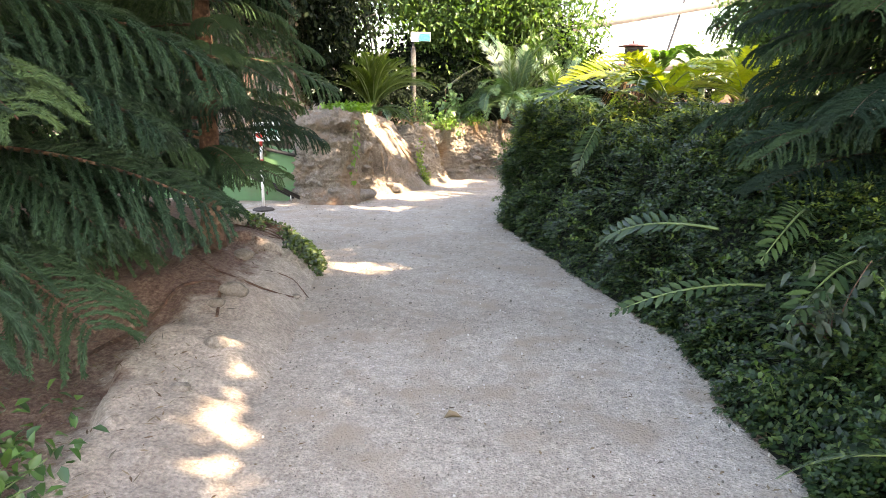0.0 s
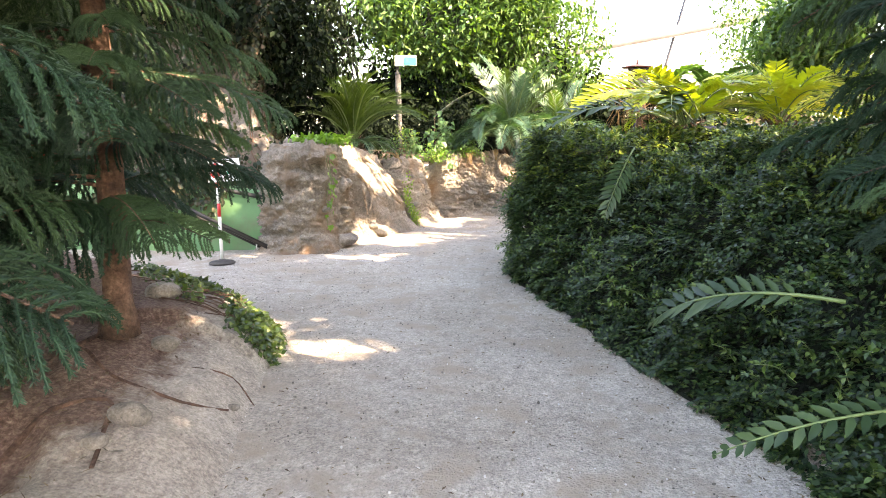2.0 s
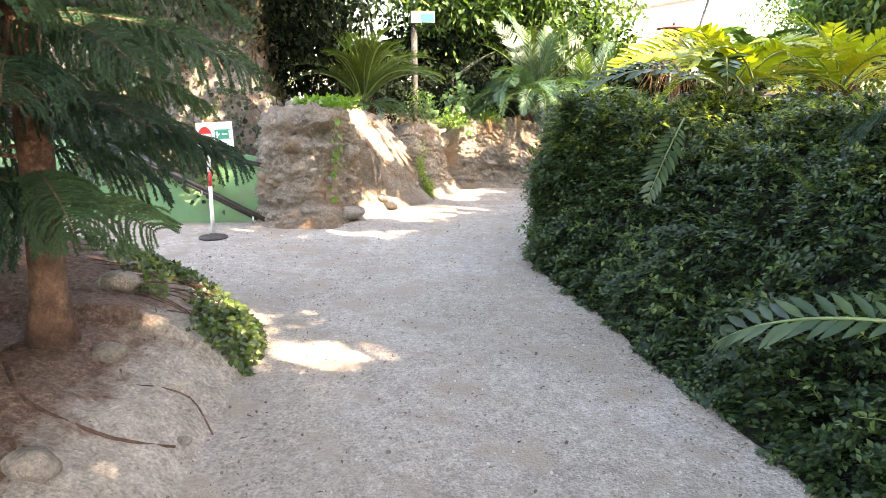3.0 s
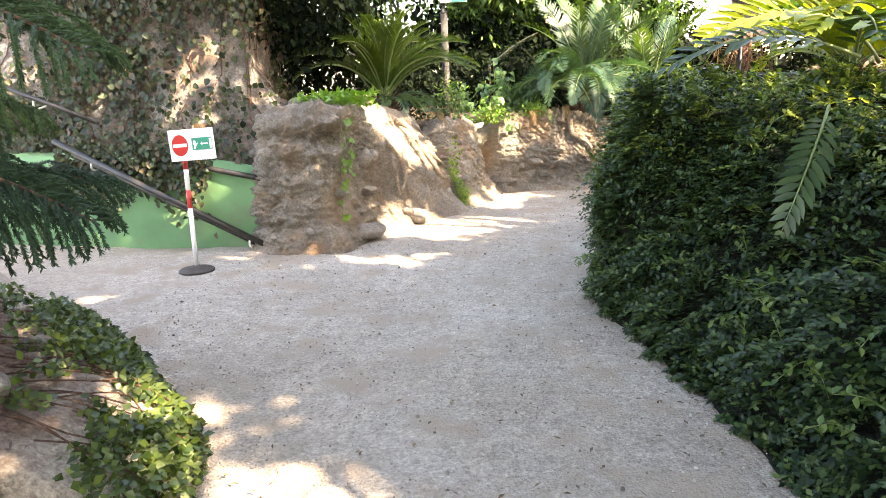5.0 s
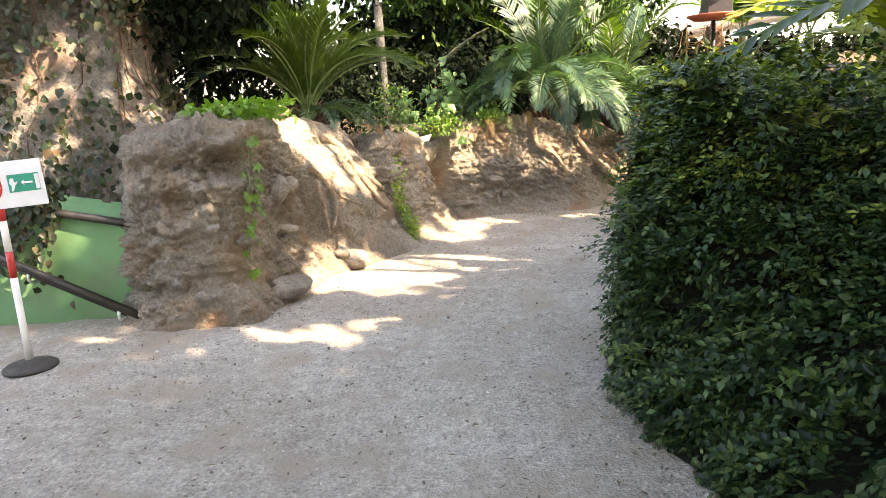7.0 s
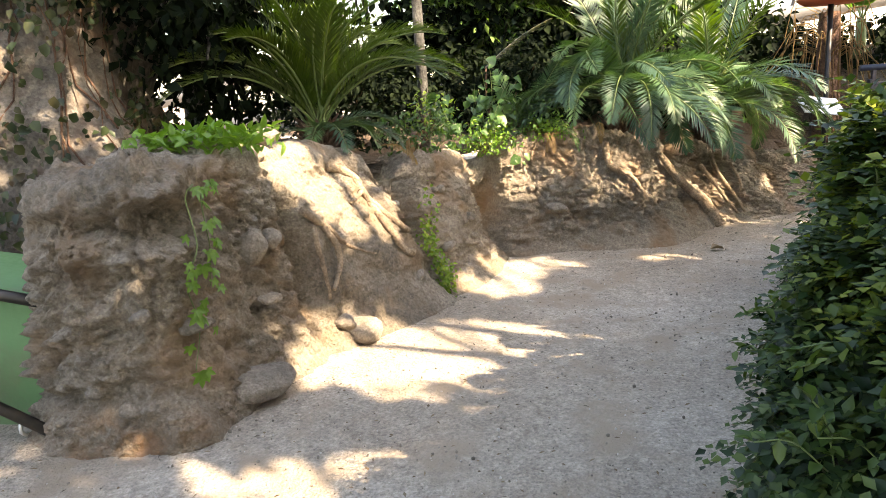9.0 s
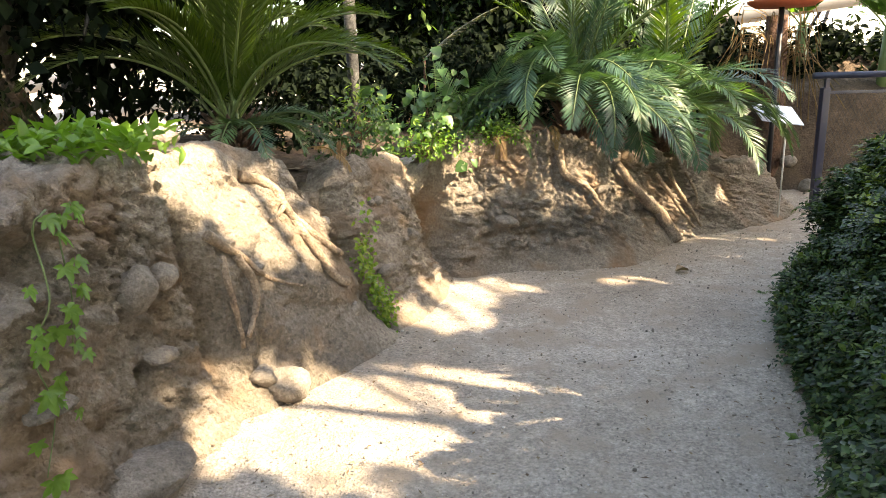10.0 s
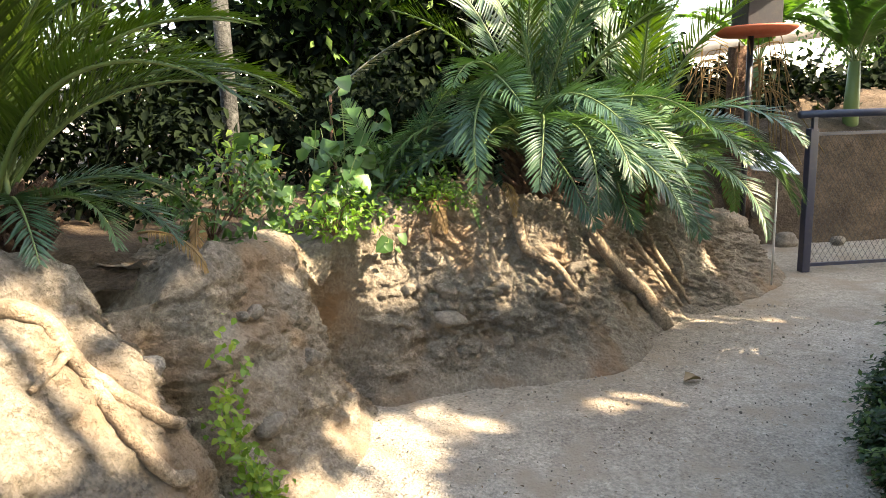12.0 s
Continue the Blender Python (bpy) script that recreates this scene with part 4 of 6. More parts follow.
wall_root("root", ROOTLABEL, [(2.34, 9.66, .60), (2.40, 9.62, .42), (2.50, 9.64, .24), (2.62, 9.68, .06)], .020, .012)
wall_root("root", ROOTLABEL, [(2.55, 9.75, .66), (2.56, 9.7, .46), (2.62, 9.7, .28), (2.70, 9.7, .08)], .022, .012)
wall_root("root", ROOTLABEL, [(2.62, 9.75, .62), (2.68, 9.72, .42), (2.66, 9.7, .26)], .014, .010)

# ---- small plants on the wall ----
def leafy(name, label, category, at, pos, axis, up, size, width, material, stems=(), leafname="leaf", stem_mat=None, joinall=True):
    t = thing(name, label, category, at)
    at = np.array(at)
    if len(stems):
        part("stem", mesh_np("stem", *joined([tube(np.asarray(s) - at, np.linspace(0.004, 0.002, len(s)), 5) for s in stems])), stem_mat or STEM, t)
    if joinall:
        tagged(part(leafname, mesh_np(leafname, *leaves(pos - at, axis, up, size, width)), material, t), kind="stuff")
        return t
    v, f = leaves(pos - at, axis, up, size, width)
    for k in range(len(pos)):
        part(leafname, mesh_np(leafname, v[k * 7:k * 7 + 7], f[:6]), material, t)
    return t


def palmate(r, p, facing, size):
    """Five leaflets spread like a hand from one stalk."""
    f = unit(np.asarray(facing, float))
    down = unit(np.array([0, 0, -1.0]) - f * -f[2])
    side = np.cross(f, down)
    ang = np.radians([-100, -50, 0, 50, 100]) + r.normal(0, 0.12, 5)
    ax = np.cos(ang)[:, None] * down + np.sin(ang)[:, None] * side + f * 0.25
    return np.tile(p, (5, 1)), ax, np.tile(f, (5, 1)), size * np.array([0.7, 0.95, 1.1, 0.95, 0.7])


def creeper(label, line, seed, count, size, spread):
    r = np.random.default_rng(seed)
    pts = []
    for q in line:
        p, n = on_wall(*q)
        pts.append(tuple(p + n * 0.025))
    s = spline(pts, 0.03)
    P, A, U, L = [], [], [], []
    for k in range(count):
        c = s[r.integers(len(s))]
        wp, n = on_wall(*c)
        f = np.array([n.x, n.y, 0.35])
        sidev = np.array([-n.y, n.x, 0])
        q = c + sidev * r.normal(0, spread) + np.array([n.x, n.y, 0]) * r.uniform(0.01, 0.06)
        a, b, u, l = palmate(r, q, f + r.normal(0, 0.25, 3), size * r.uniform(0.7, 1.2))
        P.append(a), A.append(b), U.append(u), L.append(l)
    P, A, U, L = (np.concatenate(v) for v in (P, A, U, L))
    return leafy("creeper", label, "vine", tuple(s[-1]), P, A, U, L, L * 0.5, CREEPER, [s], joinall=False)


creeper("bright green five-fingered creeper trailing down the rock", [(-0.95, 5.62, 1.2), (-0.91, 5.53, 1.1), (-0.92, 5.49, 1.0), (-0.89, 5.45, .86), (-0.9, 5.42, .7), (-0.88, 5.43, .5), (-0.9, 5.35, .3)], 11, 26, 0.055, 0.05)
creeper("thin creeper with few leaves on the rock", [(-0.93, 5.75, 1.2), (-0.90, 5.65, 1.0), (-0.9, 5.62, .8), (-0.88, 5.6, .6)], 12, 8, 0.05, 0.02)

r = np.random.default_rng(15)
n = 430
zz = r.beta(1.0, 2.3, n) * 0.9
gx_ = -0.21 + 0.11 * (1 - zz) + r.normal(0, 0.035, n) + 0.04 * np.sin(zz * 11)
gy_ = 7.48 - 0.05 * (1 - zz) + r.normal(0, 0.05, n)
pos = np.stack([gx_ + 0.05 + 0.02 * r.random(n), gy_ - 0.04, zz], 1)
leafy("fern_clump", "yellow-green small-leaved plant filling a wall cleft", "plant", (-0.02, 7.40, 0.0), pos, r.normal(0, 0.6, (n, 3)) + (0.5, -0.5, -0.3), r.normal(0, 0.4, (n, 3)) + (0.5, -0.5, 0.7), 0.034 * r.uniform(0.6, 1.3, n), 0.024, BRIGHT)

n = 330
pos = np.stack([r.uniform(-1.45, -0.75, n), r.uniform(5.95, 6.4, n), 1.21 + r.random(n) * 0.10], 1)
pos = pos[pos[:, 0] < -0.62 - 0.35 * np.abs(pos[:, 1] - 6.2)]
n = len(pos)
leafy("ground_cover", "bright green ground cover on top of the rock", "plant", (-1.2, 6.2, 1.2), pos, r.normal(0, 0.7, (n, 3)) + (0.2, -0.3, 0.15), r.normal(0, 0.3, (n, 3)) + (0, 0, 1), 0.085 * r.uniform(0.6, 1.3, n), 0.042, CREEPER, joinall=False)

# heart-leaved climber
P, A, U, S = [], [], [], []
stems = []
for k in range(16):
    b = np.array([r.uniform(-0.25, 0.45), r.uniform(8.55, 9.1), 0.95])
    top = b + np.array([r.normal(0, 0.18), r.normal(-0.05, 0.12), r.uniform(0.15, 0.55)])
    if k < 4:
        top = np.array([0.12 + 0.06 * k, 8.75, 1.35 + 0.11 * k])
    if k > 12:
        top = b + np.array([r.normal(0, 0.1), -0.35, -0.12])
    s = spline([b, (b + top) / 2 + r.normal(0, 0.05, 3), top], 0.04)
    stems.append(s)
    for q in s[2::2]:
        for c in range(1 + int(r.random() < 0.5)):
            P.append(q + r.normal(0, 0.04, 3))
            A.append(np.array([r.normal(0, 0.7), -0.5 + r.normal(0, 0.5), -0.5]))
            U.append(np.array([r.normal(0.2, 0.3), -0.6, 0.8]))
            S.append(0.092 * r.uniform(0.5, 1.4))
S = np.array(S)
leafy("climber", "green climber with heart-shaped leaves on the bed", "plant", (0.1, 8.75, 0.9), np.array(P), np.array(A), np.array(U), S, S * 0.9, HEART, stems, joinall=False)

# shrubs that fill the bed
def shrub(label, centre, radii, count, leaf, material, seed, ratio=0.45, category="shrub"):
    r = np.random.default_rng(seed)
    pos, c = clumps(r, centre, radii, count, 14, 0.07, 0.2)
    pos = pos[pos[:, 2] > centre[2] - radii[2]]
    foot_ = (centre[0], centre[1], centre[2] - radii[2])
    stems = [spline([foot_, (np.array(foot_) + q) / 2 + (0, 0, 0.05), q], 0.08) for q in c[:14]]
    n = len(pos)
    L = leaf * r.uniform(0.6, 1.3, n)
    return leafy("shrub", label, category, foot_, pos, r.normal(0, 0.7, (n, 3)) + (0, -0.2, -0.2), r.normal(0, 0.4, (n, 3)) + (0, -0.3, 1), L, L * ratio, material, stems, "foliage", BARK)


shrub("yellow-green leafy shrub beside the sago palm", (-0.25, 8.75, 1.25), (0.2, 0.2, 0.24), 170, 0.05, BRIGHT, 21)
shrub("dark green understorey shrub in the bed", (-0.3, 8.3, 1.1), (0.35, 0.3, 0.18), 600, 0.05, HEART, 22)
shrub("dark green understorey shrub in the bed", (0.55, 9.1, 1.12), (0.4, 0.3, 0.2), 650, 0.055, HEART, 23)
shrub("grey-green broad-leaved plant growing out of the hedge", (2.3, -1.1, 0.55), (0.25, 0.35, 0.2), 84, 0.09, GREYLEAF, 29, 0.34)
# This undergrowth carries its shade in the near-black leaf colour.
shrub("dark bushy undergrowth behind the palms, deep shade painted in", (0.4, 10.3, 1.35), (0.9, 0.4, 0.5), 3200, 0.08, SHADED_LEAF, 24)
shrub("dark bushy undergrowth behind the palms, deep shade painted in", (-1.2, 9.4, 1.35), (0.9, 0.4, 0.45), 3000, 0.08, SHADED_LEAF, 25)
shrub("dark bushy undergrowth behind the palms, deep shade painted in", (2.2, 11.0, 1.3), (1.0, 0.4, 0.5), 3000, 0.08, SHADED_LEAF, 26)
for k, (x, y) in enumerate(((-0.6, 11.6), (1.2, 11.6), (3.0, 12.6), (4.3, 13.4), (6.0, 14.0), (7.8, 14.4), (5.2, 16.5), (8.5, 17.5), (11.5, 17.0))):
    shrub("dense dark shrubbery behind the planting, deep shade painted in", (x, y, 1.7 if x < 4 else (1.2 if y < 16 else 0.6)), (1.15, 0.55, 0.9 if y < 16 else 0.6), 3600, 0.13, SHADED_LEAF, 300 + k, 0.6)
shrub("small-leaved plants along the wall top", (0.75, 8.98, 1.0), (0.25, 0.12, 0.06), 500, 0.035, CREEPER, 27)
shrub("small-leaved plants along the wall top", (0.25, 8.55, 0.98), (0.22, 0.15, 0.1), 500, 0.04, CREEPER, 28)

# ---- ivy on the rock face ----
ivy = thing("ivy", "dark ivy and bare stems covering the rock face", "vine", (-3.0, 6.1, 0.8))
r = np.random.default_rng(31)
P, U = [], []
while len(P) < 30000:
    i, j = r.integers(len(cl)), r.integers(64)
    q = CLIFFV[i, j]
    dens = 0.70 + 0.9 * noise.noise(Vector(q) * 1.15) + 0.22 * (q[2] - 1.9) - (0.35 if q[0] > -2.6 and q[2] < 2.4 else 0)
    if r.random() < dens:
        P.append(q + np.array([cn[i][0], cn[i][1], 0]) * r.uniform(0.01, 0.12) + r.normal(0, 0.03, 3))
        U.append((cn[i][0], cn[i][1], 0.35))
P, U = np.array(P), np.array(U)
L = 0.065 * r.uniform(0.5, 1.3, len(P))
tagged(part("foliage", mesh_np("foliage", *leaves(P - np.array(ivy.location), r.normal(0, 0.5, P.shape) + (0, -0.3, -0.8), U + r.normal(0, 0.3, P.shape), L, L * 0.8)), IVY_LEAF, ivy), kind="stuff")
stems = []
for k in range(70):
    i = int(r.integers(2, len(cl) - 8))
    j0 = int(r.integers(0, 20))
    line, ii = [], float(i)
    for j in range(j0, min(63, j0 + int(r.integers(14, 42))), 2):
        ii += r.normal(0, 0.5)
        c = int(np.clip(ii, 1, len(cl) - 2))
        line.append(CLIFFV[c, j] + np.array([cn[c][0], cn[c][1], 0]) * 0.015)
    if len(line) > 3:
        stems.append(tube(np.array(line) - np.array(ivy.location), np.linspace(0.007, 0.002, len(line)), 5))
tagged(part("bare_stem", mesh_np("bare_stem", *joined(stems)), BARK, ivy, "bare brown ivy stems"), kind="stuff")
n = 2600
pos = np.stack([r.uniform(-4.6, -1.9, n), np.zeros(n), 0.95 - np.abs(r.normal(0, 0.28, n))], 1)
pos = pos[np.array([noise.noise(Vector((q[0] * 1.6, 3.3, q[2] * 1.2))) for q in pos]) + 0.25 * (pos[:, 2] - 0.6) > 0.02]
n = len(pos)
pos[:, 1] = np.interp(pos[:, 0], gline[:, 0], gline[:, 1]) - 0.02 - 0.06 * r.random(n)
leafy("hanging_ivy", "ivy hanging over the green wall", "vine", (-3.2, 5.45, 0.8), pos, r.normal(0, 0.4, (n, 3)) + (0, -0.2, -0.8), r.normal(0, 0.3, (n, 3)) + (0, -1, 0.3), 0.06 * r.uniform(0.5, 1.2, n), 0.045, IVY_LEAF)

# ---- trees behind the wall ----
tree("tree", "dark broad-leaved tree hanging over the rock face, shade painted in", (-2.3, 8.6, 0.9), [(-2.3, 8.6, 0.9, .09), (-2.2, 8.5, 2.0, .08), (-2.0, 8.4, 3.2, .05)],
     [((-1.9, 7.9, 2.6), (0.75, 0.6, 0.95), 3400), ((-2.3, 7.4, 3.6), (1.2, 0.7, 0.8), 2600), ((-1.35, 8.8, 2.9), (0.5, 0.5, 0.9), 900), ((-1.75, 7.9, 1.75), (0.5, 0.4, 0.5), 1300), ((-1.75, 7.1, 2.5), (0.6, 0.35, 0.9), 2600), ((-2.6, 6.2, 3.0), (1.0, 0.3, 0.6), 2000)], 0.10, SHADED_LEAF, GREYBARK, 41, ratio=0.6, group="trees behind the wall", clump=20, spread=0.14, down=0.8)
tree("tree", "glossy green broad-leaved tree behind the palms", (0.6, 12.2, 0.9), [(0.6, 12.2, 0.9, .13), (0.7, 12.1, 2.4, .10), (0.9, 12.0, 4.0, .06)],
     [((0.5, 11.7, 3.5), (1.7, 0.9, 1.1), 12000), ((1.9, 11.9, 4.2), (1.2, 0.9, 1.0), 5000), ((0.2, 12.3, 5.4), (1.8, 1.2, 1.0), 5000), ((1.0, 12.0, 2.2), (1.5, 0.6, 0.8), 5000), ((2.7, 12.5, 3.0), (1.0, 0.6, 1.3), 3600)], 0.13, TREE_LEAF, GREYBARK, 42, group="trees behind the wall")
tree("tree", "glossy green broad-leaved tree behind the palms", (-2.2, 12.6, 0.9), [(-2.2, 12.6, 0.9, .12), (-2.1, 12.5, 2.4, .10), (-2.0, 12.4, 4.4, .06)],
     [((-2.0, 12.0, 3.9), (1.6, 0.9, 1.3), 3600), ((-2.9, 12.4, 5.4), (1.7, 1.1, 1.0), 4000), ((-1.2, 12.0, 2.3), (1.1, 0.6, 0.9), 900)], 0.13, TREE_LEAF, GREYBARK, 43, group="trees behind the wall")
tree("tree", "dark evergreen closing the back of the bed, deep shade painted in", (0.8, 14.6, 0.9), [(0.8, 14.6, 0.9, .15), (0.8, 14.6, 2.6, .12), (0.9, 14.5, 4.6, .07)],
     [((0.4, 14.3, 2.4), (1.3, 0.7, 1.7), 6500), ((1.8, 14.3, 2.2), (1.9, 0.7, 1.5), 9000), ((0.5, 14.6, 4.4), (2.4, 0.9, 1.2), 6000)], 0.20, SHADED_LEAF, GREYBARK, 44, group="trees behind the wall", ratio=0.55)
tree("tree", "leafy tree far behind the hedge", (9.0, 16.0, 0.0), [(9.0, 16.0, 0, .16), (9.0, 16.0, 2.4, .12), (9.1, 15.9, 4.4, .07)],
     [((8.6, 15.6, 4.0), (1.7, 1.0, 1.8), 7000), ((9.8, 15.6, 2.6), (1.6, 1.0, 1.6), 5000)], 0.12, TREE_LEAF, GREYBARK, 45)
tree("tree", "leafy tree beyond the hedge and gate", (8.4, 10.4, 0.0), [(8.4, 10.4, 0, .16), (8.4, 10.4, 2.2, .12), (8.3, 10.4, 4.2, .07)],
     [((8.2, 10.4, 3.2), (1.5, 1.4, 1.6), 11000), ((9.6, 10.2, 4.6), (1.4, 1.3, 1.2), 5000), ((7.2, 11.2, 2.7), (0.9, 1.0, 1.3), 7000)], 0.16, TREE_LEAF, GREYBARK, 47)
tree("tree", "leafy tree behind the rock face", (-7.5, 11.0, 0.0), [(-7.5, 11, 0, .16), (-7.4, 11, 3, .12), (-7.2, 11, 5, .07)],
     [((-7.0, 10.5, 5.0), (2.6, 1.2, 1.6), 7000), ((-4.2, 10.5, 5.2), (1.8, 1.0, 1.3), 5000)], 0.12, TREE_LEAF, GREYBARK, 46)

# ---- conifers with rope-like drooping branchlets ----
def branch_mesh(name, length, seed):
    """A bough: woody axis with two rows of hanging branchlets set with short needles."""
    r = np.random.default_rng(seed)
    axis = rachis(length, 12, -28, 1.2, 20)
    axis[:, 0] = 0.05 * r.normal() * np.linspace(0, 1, 20) ** 2
    wood = [tube(axis, np.linspace(0.013, 0.004, 20), 5)]
    P, A, U, S = [], [], [], []
    pairs = 36
    for k in range(pairs):
        t = 0.10 + 0.88 * k / (pairs - 1)
        f = t * 19
        i = min(int(f), 18)
        root_ = axis[i] + (axis[i + 1] - axis[i]) * (f - i)
        long = length * 0.36 * (math.sin(math.pi * min(1, t * 0.75 + 0.2)) ** 0.7) * r.uniform(0.8, 1.15) + 0.03
        for side in (-1, 1):
            d0 = np.array([side * 0.85, 0.55, 0.12]) + r.normal(0, 0.1, 3)
            d1 = np.array([side * 0.35, 0.45, -0.95]) + r.normal(0, 0.1, 3)
            m = 9
            pts = [root_]
            for s in np.linspace(0, 1, m):
                pts.append(pts[-1] + unit((1 - s) * d0 + s * d1) * long / m)
            pts = np.array(pts)
            wood.append(tube(pts, np.linspace(0.006, 0.0045, len(pts)), 3, False))
            dirs = unit(np.gradient(pts, axis=0))
            step = max(6, int(long / 0.007))
            for q in np.linspace(0.02, 0.99, step):
                g = q * (len(pts) - 1)
                a = min(int(g), len(pts) - 2)
                c = pts[a] + (pts[a + 1] - pts[a]) * (g - a)
                for w in range(4):
                    o = unit(r.normal(0, 1, 3))
                    o = unit(o - dirs[a] * (o @ dirs[a]))
                    P.append(c), A.append(dirs[a] * 0.9 + o * 0.8), U.append(np.cross(dirs[a], o)), S.append(0.021 * r.uniform(0.7, 1.2))
    S = np.array(S)
    nv = small_leaves(np.array(P), np.array(A), np.array(U), S, 0.005)
    wv = joined(wood)
    me = mesh_np(name, *joined([wv, nv]))
    me.materials.append(BARK)
    me.materials.append(NEEDLE)
    idx = np.ones(len(me.polygons), np.int32)
    idx[:len(wood[0][1])] = 0
    me.polygons.foreach_set("material_index", idx)
    return me


BOUGHS = [branch_mesh("branch", 1.15 + 0.12 * k, 80 + k) for k in range(4)]


def conifer(label, at, height, radius, whorls, seed, scale=1.0, skip=None, squeeze=False):
    r = np.random.default_rng(seed)
    t = thing("conifer", label, "tree", at, "drooping conifers")
    z = np.linspace(0, height, 24)
    line = np.stack([0.03 * np.sin(z * 1.3), 0.03 * np.cos(z * 0.9) - 0.03, z - 0.1], 1)
    part("trunk", mesh_np("trunk", *tube(line, np.interp(z, [0, 0.2, height], [radius * 1.5, radius, radius * 0.35]), 12), True), BARK, t, "rough red-brown trunk")
    k = 0
    for zc in whorls:
        for a in range(6):
            heading = a * 60 + k * 23 + r.normal(0, 9)
            k += 1
            if skip and skip(heading % 360, zc):
                continue
            ob = part("branch", BOUGHS[int(r.integers(4))], None, t)
            size = scale * r.uniform(0.85, 1.15) * (1.0 if zc < height * 0.6 else 0.75) * (0.62 if squeeze and 190 < heading % 360 < 330 else 1.0)
            ob.matrix_basis = Matrix.Translation((0, 0, zc + r.normal(0, 0.05))) @ Matrix.Rotation(radians(heading), 4, "Z") @ pose(0, 0, 0, r.normal(-4, 6), r.normal(0, 10), 0) @ Matrix.Scale(size, 4)
    return t


conifer("tall conifer with hanging needle ropes on the bank", (-1.2, 0.85, 0.42), 4.6, 0.075, (0.45, 0.65, 0.85, 1.05, 1.25, 1.45, 1.65, 1.85, 2.1, 2.4, 2.8, 3.2, 3.7), 91, 0.92, lambda h, z: h < 70 or h > 322, True)
conifer("conifer with low hanging boughs over the mulch", (-2.15, -0.9, 0.25), 4.4, 0.06, (0.5, 0.7, 0.9, 1.1, 1.3, 1.5, 1.7, 1.9, 2.2, 2.6, 3.1), 92, 1.15)
conifer("conifer with low hanging boughs over the mulch", (-2.6, 1.6, 0.5), 4.4, 0.06, (0.5, 0.85, 1.2, 1.5, 1.9, 2.3, 2.8), 95, 1.0)
conifer("dark conifer standing in the hedge", (3.75, 0.9, 0.0), 5.0, 0.07, (0.8, 1.0, 1.2, 1.4, 1.6, 1.8, 2.0, 2.2, 2.4, 2.7, 3.0, 3.4, 3.9), 93, 0.95)
conifer("dark conifer standing in the hedge", (4.3, -0.6, 0.0), 5.0, 0.07, (1.0, 1.4, 1.8, 2.2, 2.6, 3.0, 3.5), 94, 1.0)

# ---- zamia fronds out of the hedge ----
def split_frond(me):
    """Midrib and single leaflets of a frond, as meshes of their own."""
    bm = bmesh.new()
    bm.from_mesh(me)
    bm.verts.ensure_lookup_table()
    seen, out = set(), []
    for v0 in bm.verts:
        if v0.index in seen:
            continue
        stack, group = [v0], []
        seen.add(v0.index)
        while stack:
            v = stack.pop()
            group.append(v)
            for e in v.link_edges:
                o = e.other_vert(v)
                if o.index not in seen:
                    seen.add(o.index)
                    stack.append(o)
        ids = {v.index: k for k, v in enumerate(group)}
        tris = list({f for v in group for f in v.link_faces})
        tris.sort(key=lambda f: f.index)
        m2 = mesh_np("leaflet" if out else "frond", [v.co[:] for v in group], [[ids[v.index] for v in f.verts] for f in tris])
        m2.materials.append(me.materials[1 if out else 0])
        out.append(m2)
    bm.free()
    return out


ZAM = [frond_mesh("frond", 1.1, 30, -35, 15, (0.20, 0.17, 0.11)[k], (0.052, 0.042, 0.04)[k], 100 + k, (STEM, ZAMIA), bare=0.2, vee=12, forward=35, broad=True, ragged=0.06) for k in range(3)]
GOLD = [frond_mesh("frond", 1.3, 60 - 12 * k, -25 - 10 * k, 22, 0.24, 0.055, 110 + k, (STEM, GOLDEN), bare=0.18, vee=20, forward=35, broad=True, ragged=0.06) for k in range(3)]
SPLIT = {me.name: split_frond(me) for me in ZAM + GOLD}
zam = thing("zamia", "broad-leaved cycad with long fronds lying over the hedge", "plant", (2.0, 1.3, 0.9), "cycads in the hedge")
chord_frond(ZAM[0], zam, (1.95, 2.75, 1.22), (1.60, 2.40, 0.74), -35)
chord_frond(ZAM[1], zam, (2.25, 0.25, 0.62), (1.62, 0.93, 0.37), -42)
chord_frond(ZAM[2], zam, (2.28, -0.5, 0.45), (1.46, -0.42, 0.24), -40)
chord_frond(ZAM[1], zam, (2.7, 0.1, 0.75), (2.1, -0.6, 0.62), -30)
chord_frond(ZAM[2], zam, (2.35, -2.35, 0.3), (1.72, -1.95, 0.14), 10)
chord_frond(ZAM[1], zam, (2.7, -0.6, 0.6), (2.02, -1.15, 0.45), -20)
part("stem", stone_mesh("stem", (0.4, 0.4, 0.5), 3.1), BARK, zam).location = (0.9, 0.0, -0.65)
zam2 = thing("zamia", "broad-leaved cycad fronds arching along the hedge top", "plant", (2.7, 4.7, 1.0), "cycads in the hedge")
chord_frond(ZAM[1], zam2, (2.5, 3.75, 1.44), (1.36, 3.75, 1.38), -25)
chord_frond(GOLD[1], zam2, (3.0, 4.6, 1.42), (1.62, 4.3, 1.62), -35)
chord_frond(GOLD[0], zam2, (3.0, 4.4, 1.45), (2.1, 3.6, 1.55), -10)
chord_frond(ZAM[0], zam2, (2.8, 4.5, 1.4), (2.3, 3.3, 1.5), 0)
part("stem", stone_mesh("stem", (0.4, 0.4, 0.5), 4.1), BARK, zam2).location = (0.2, 0.0, -0.3)
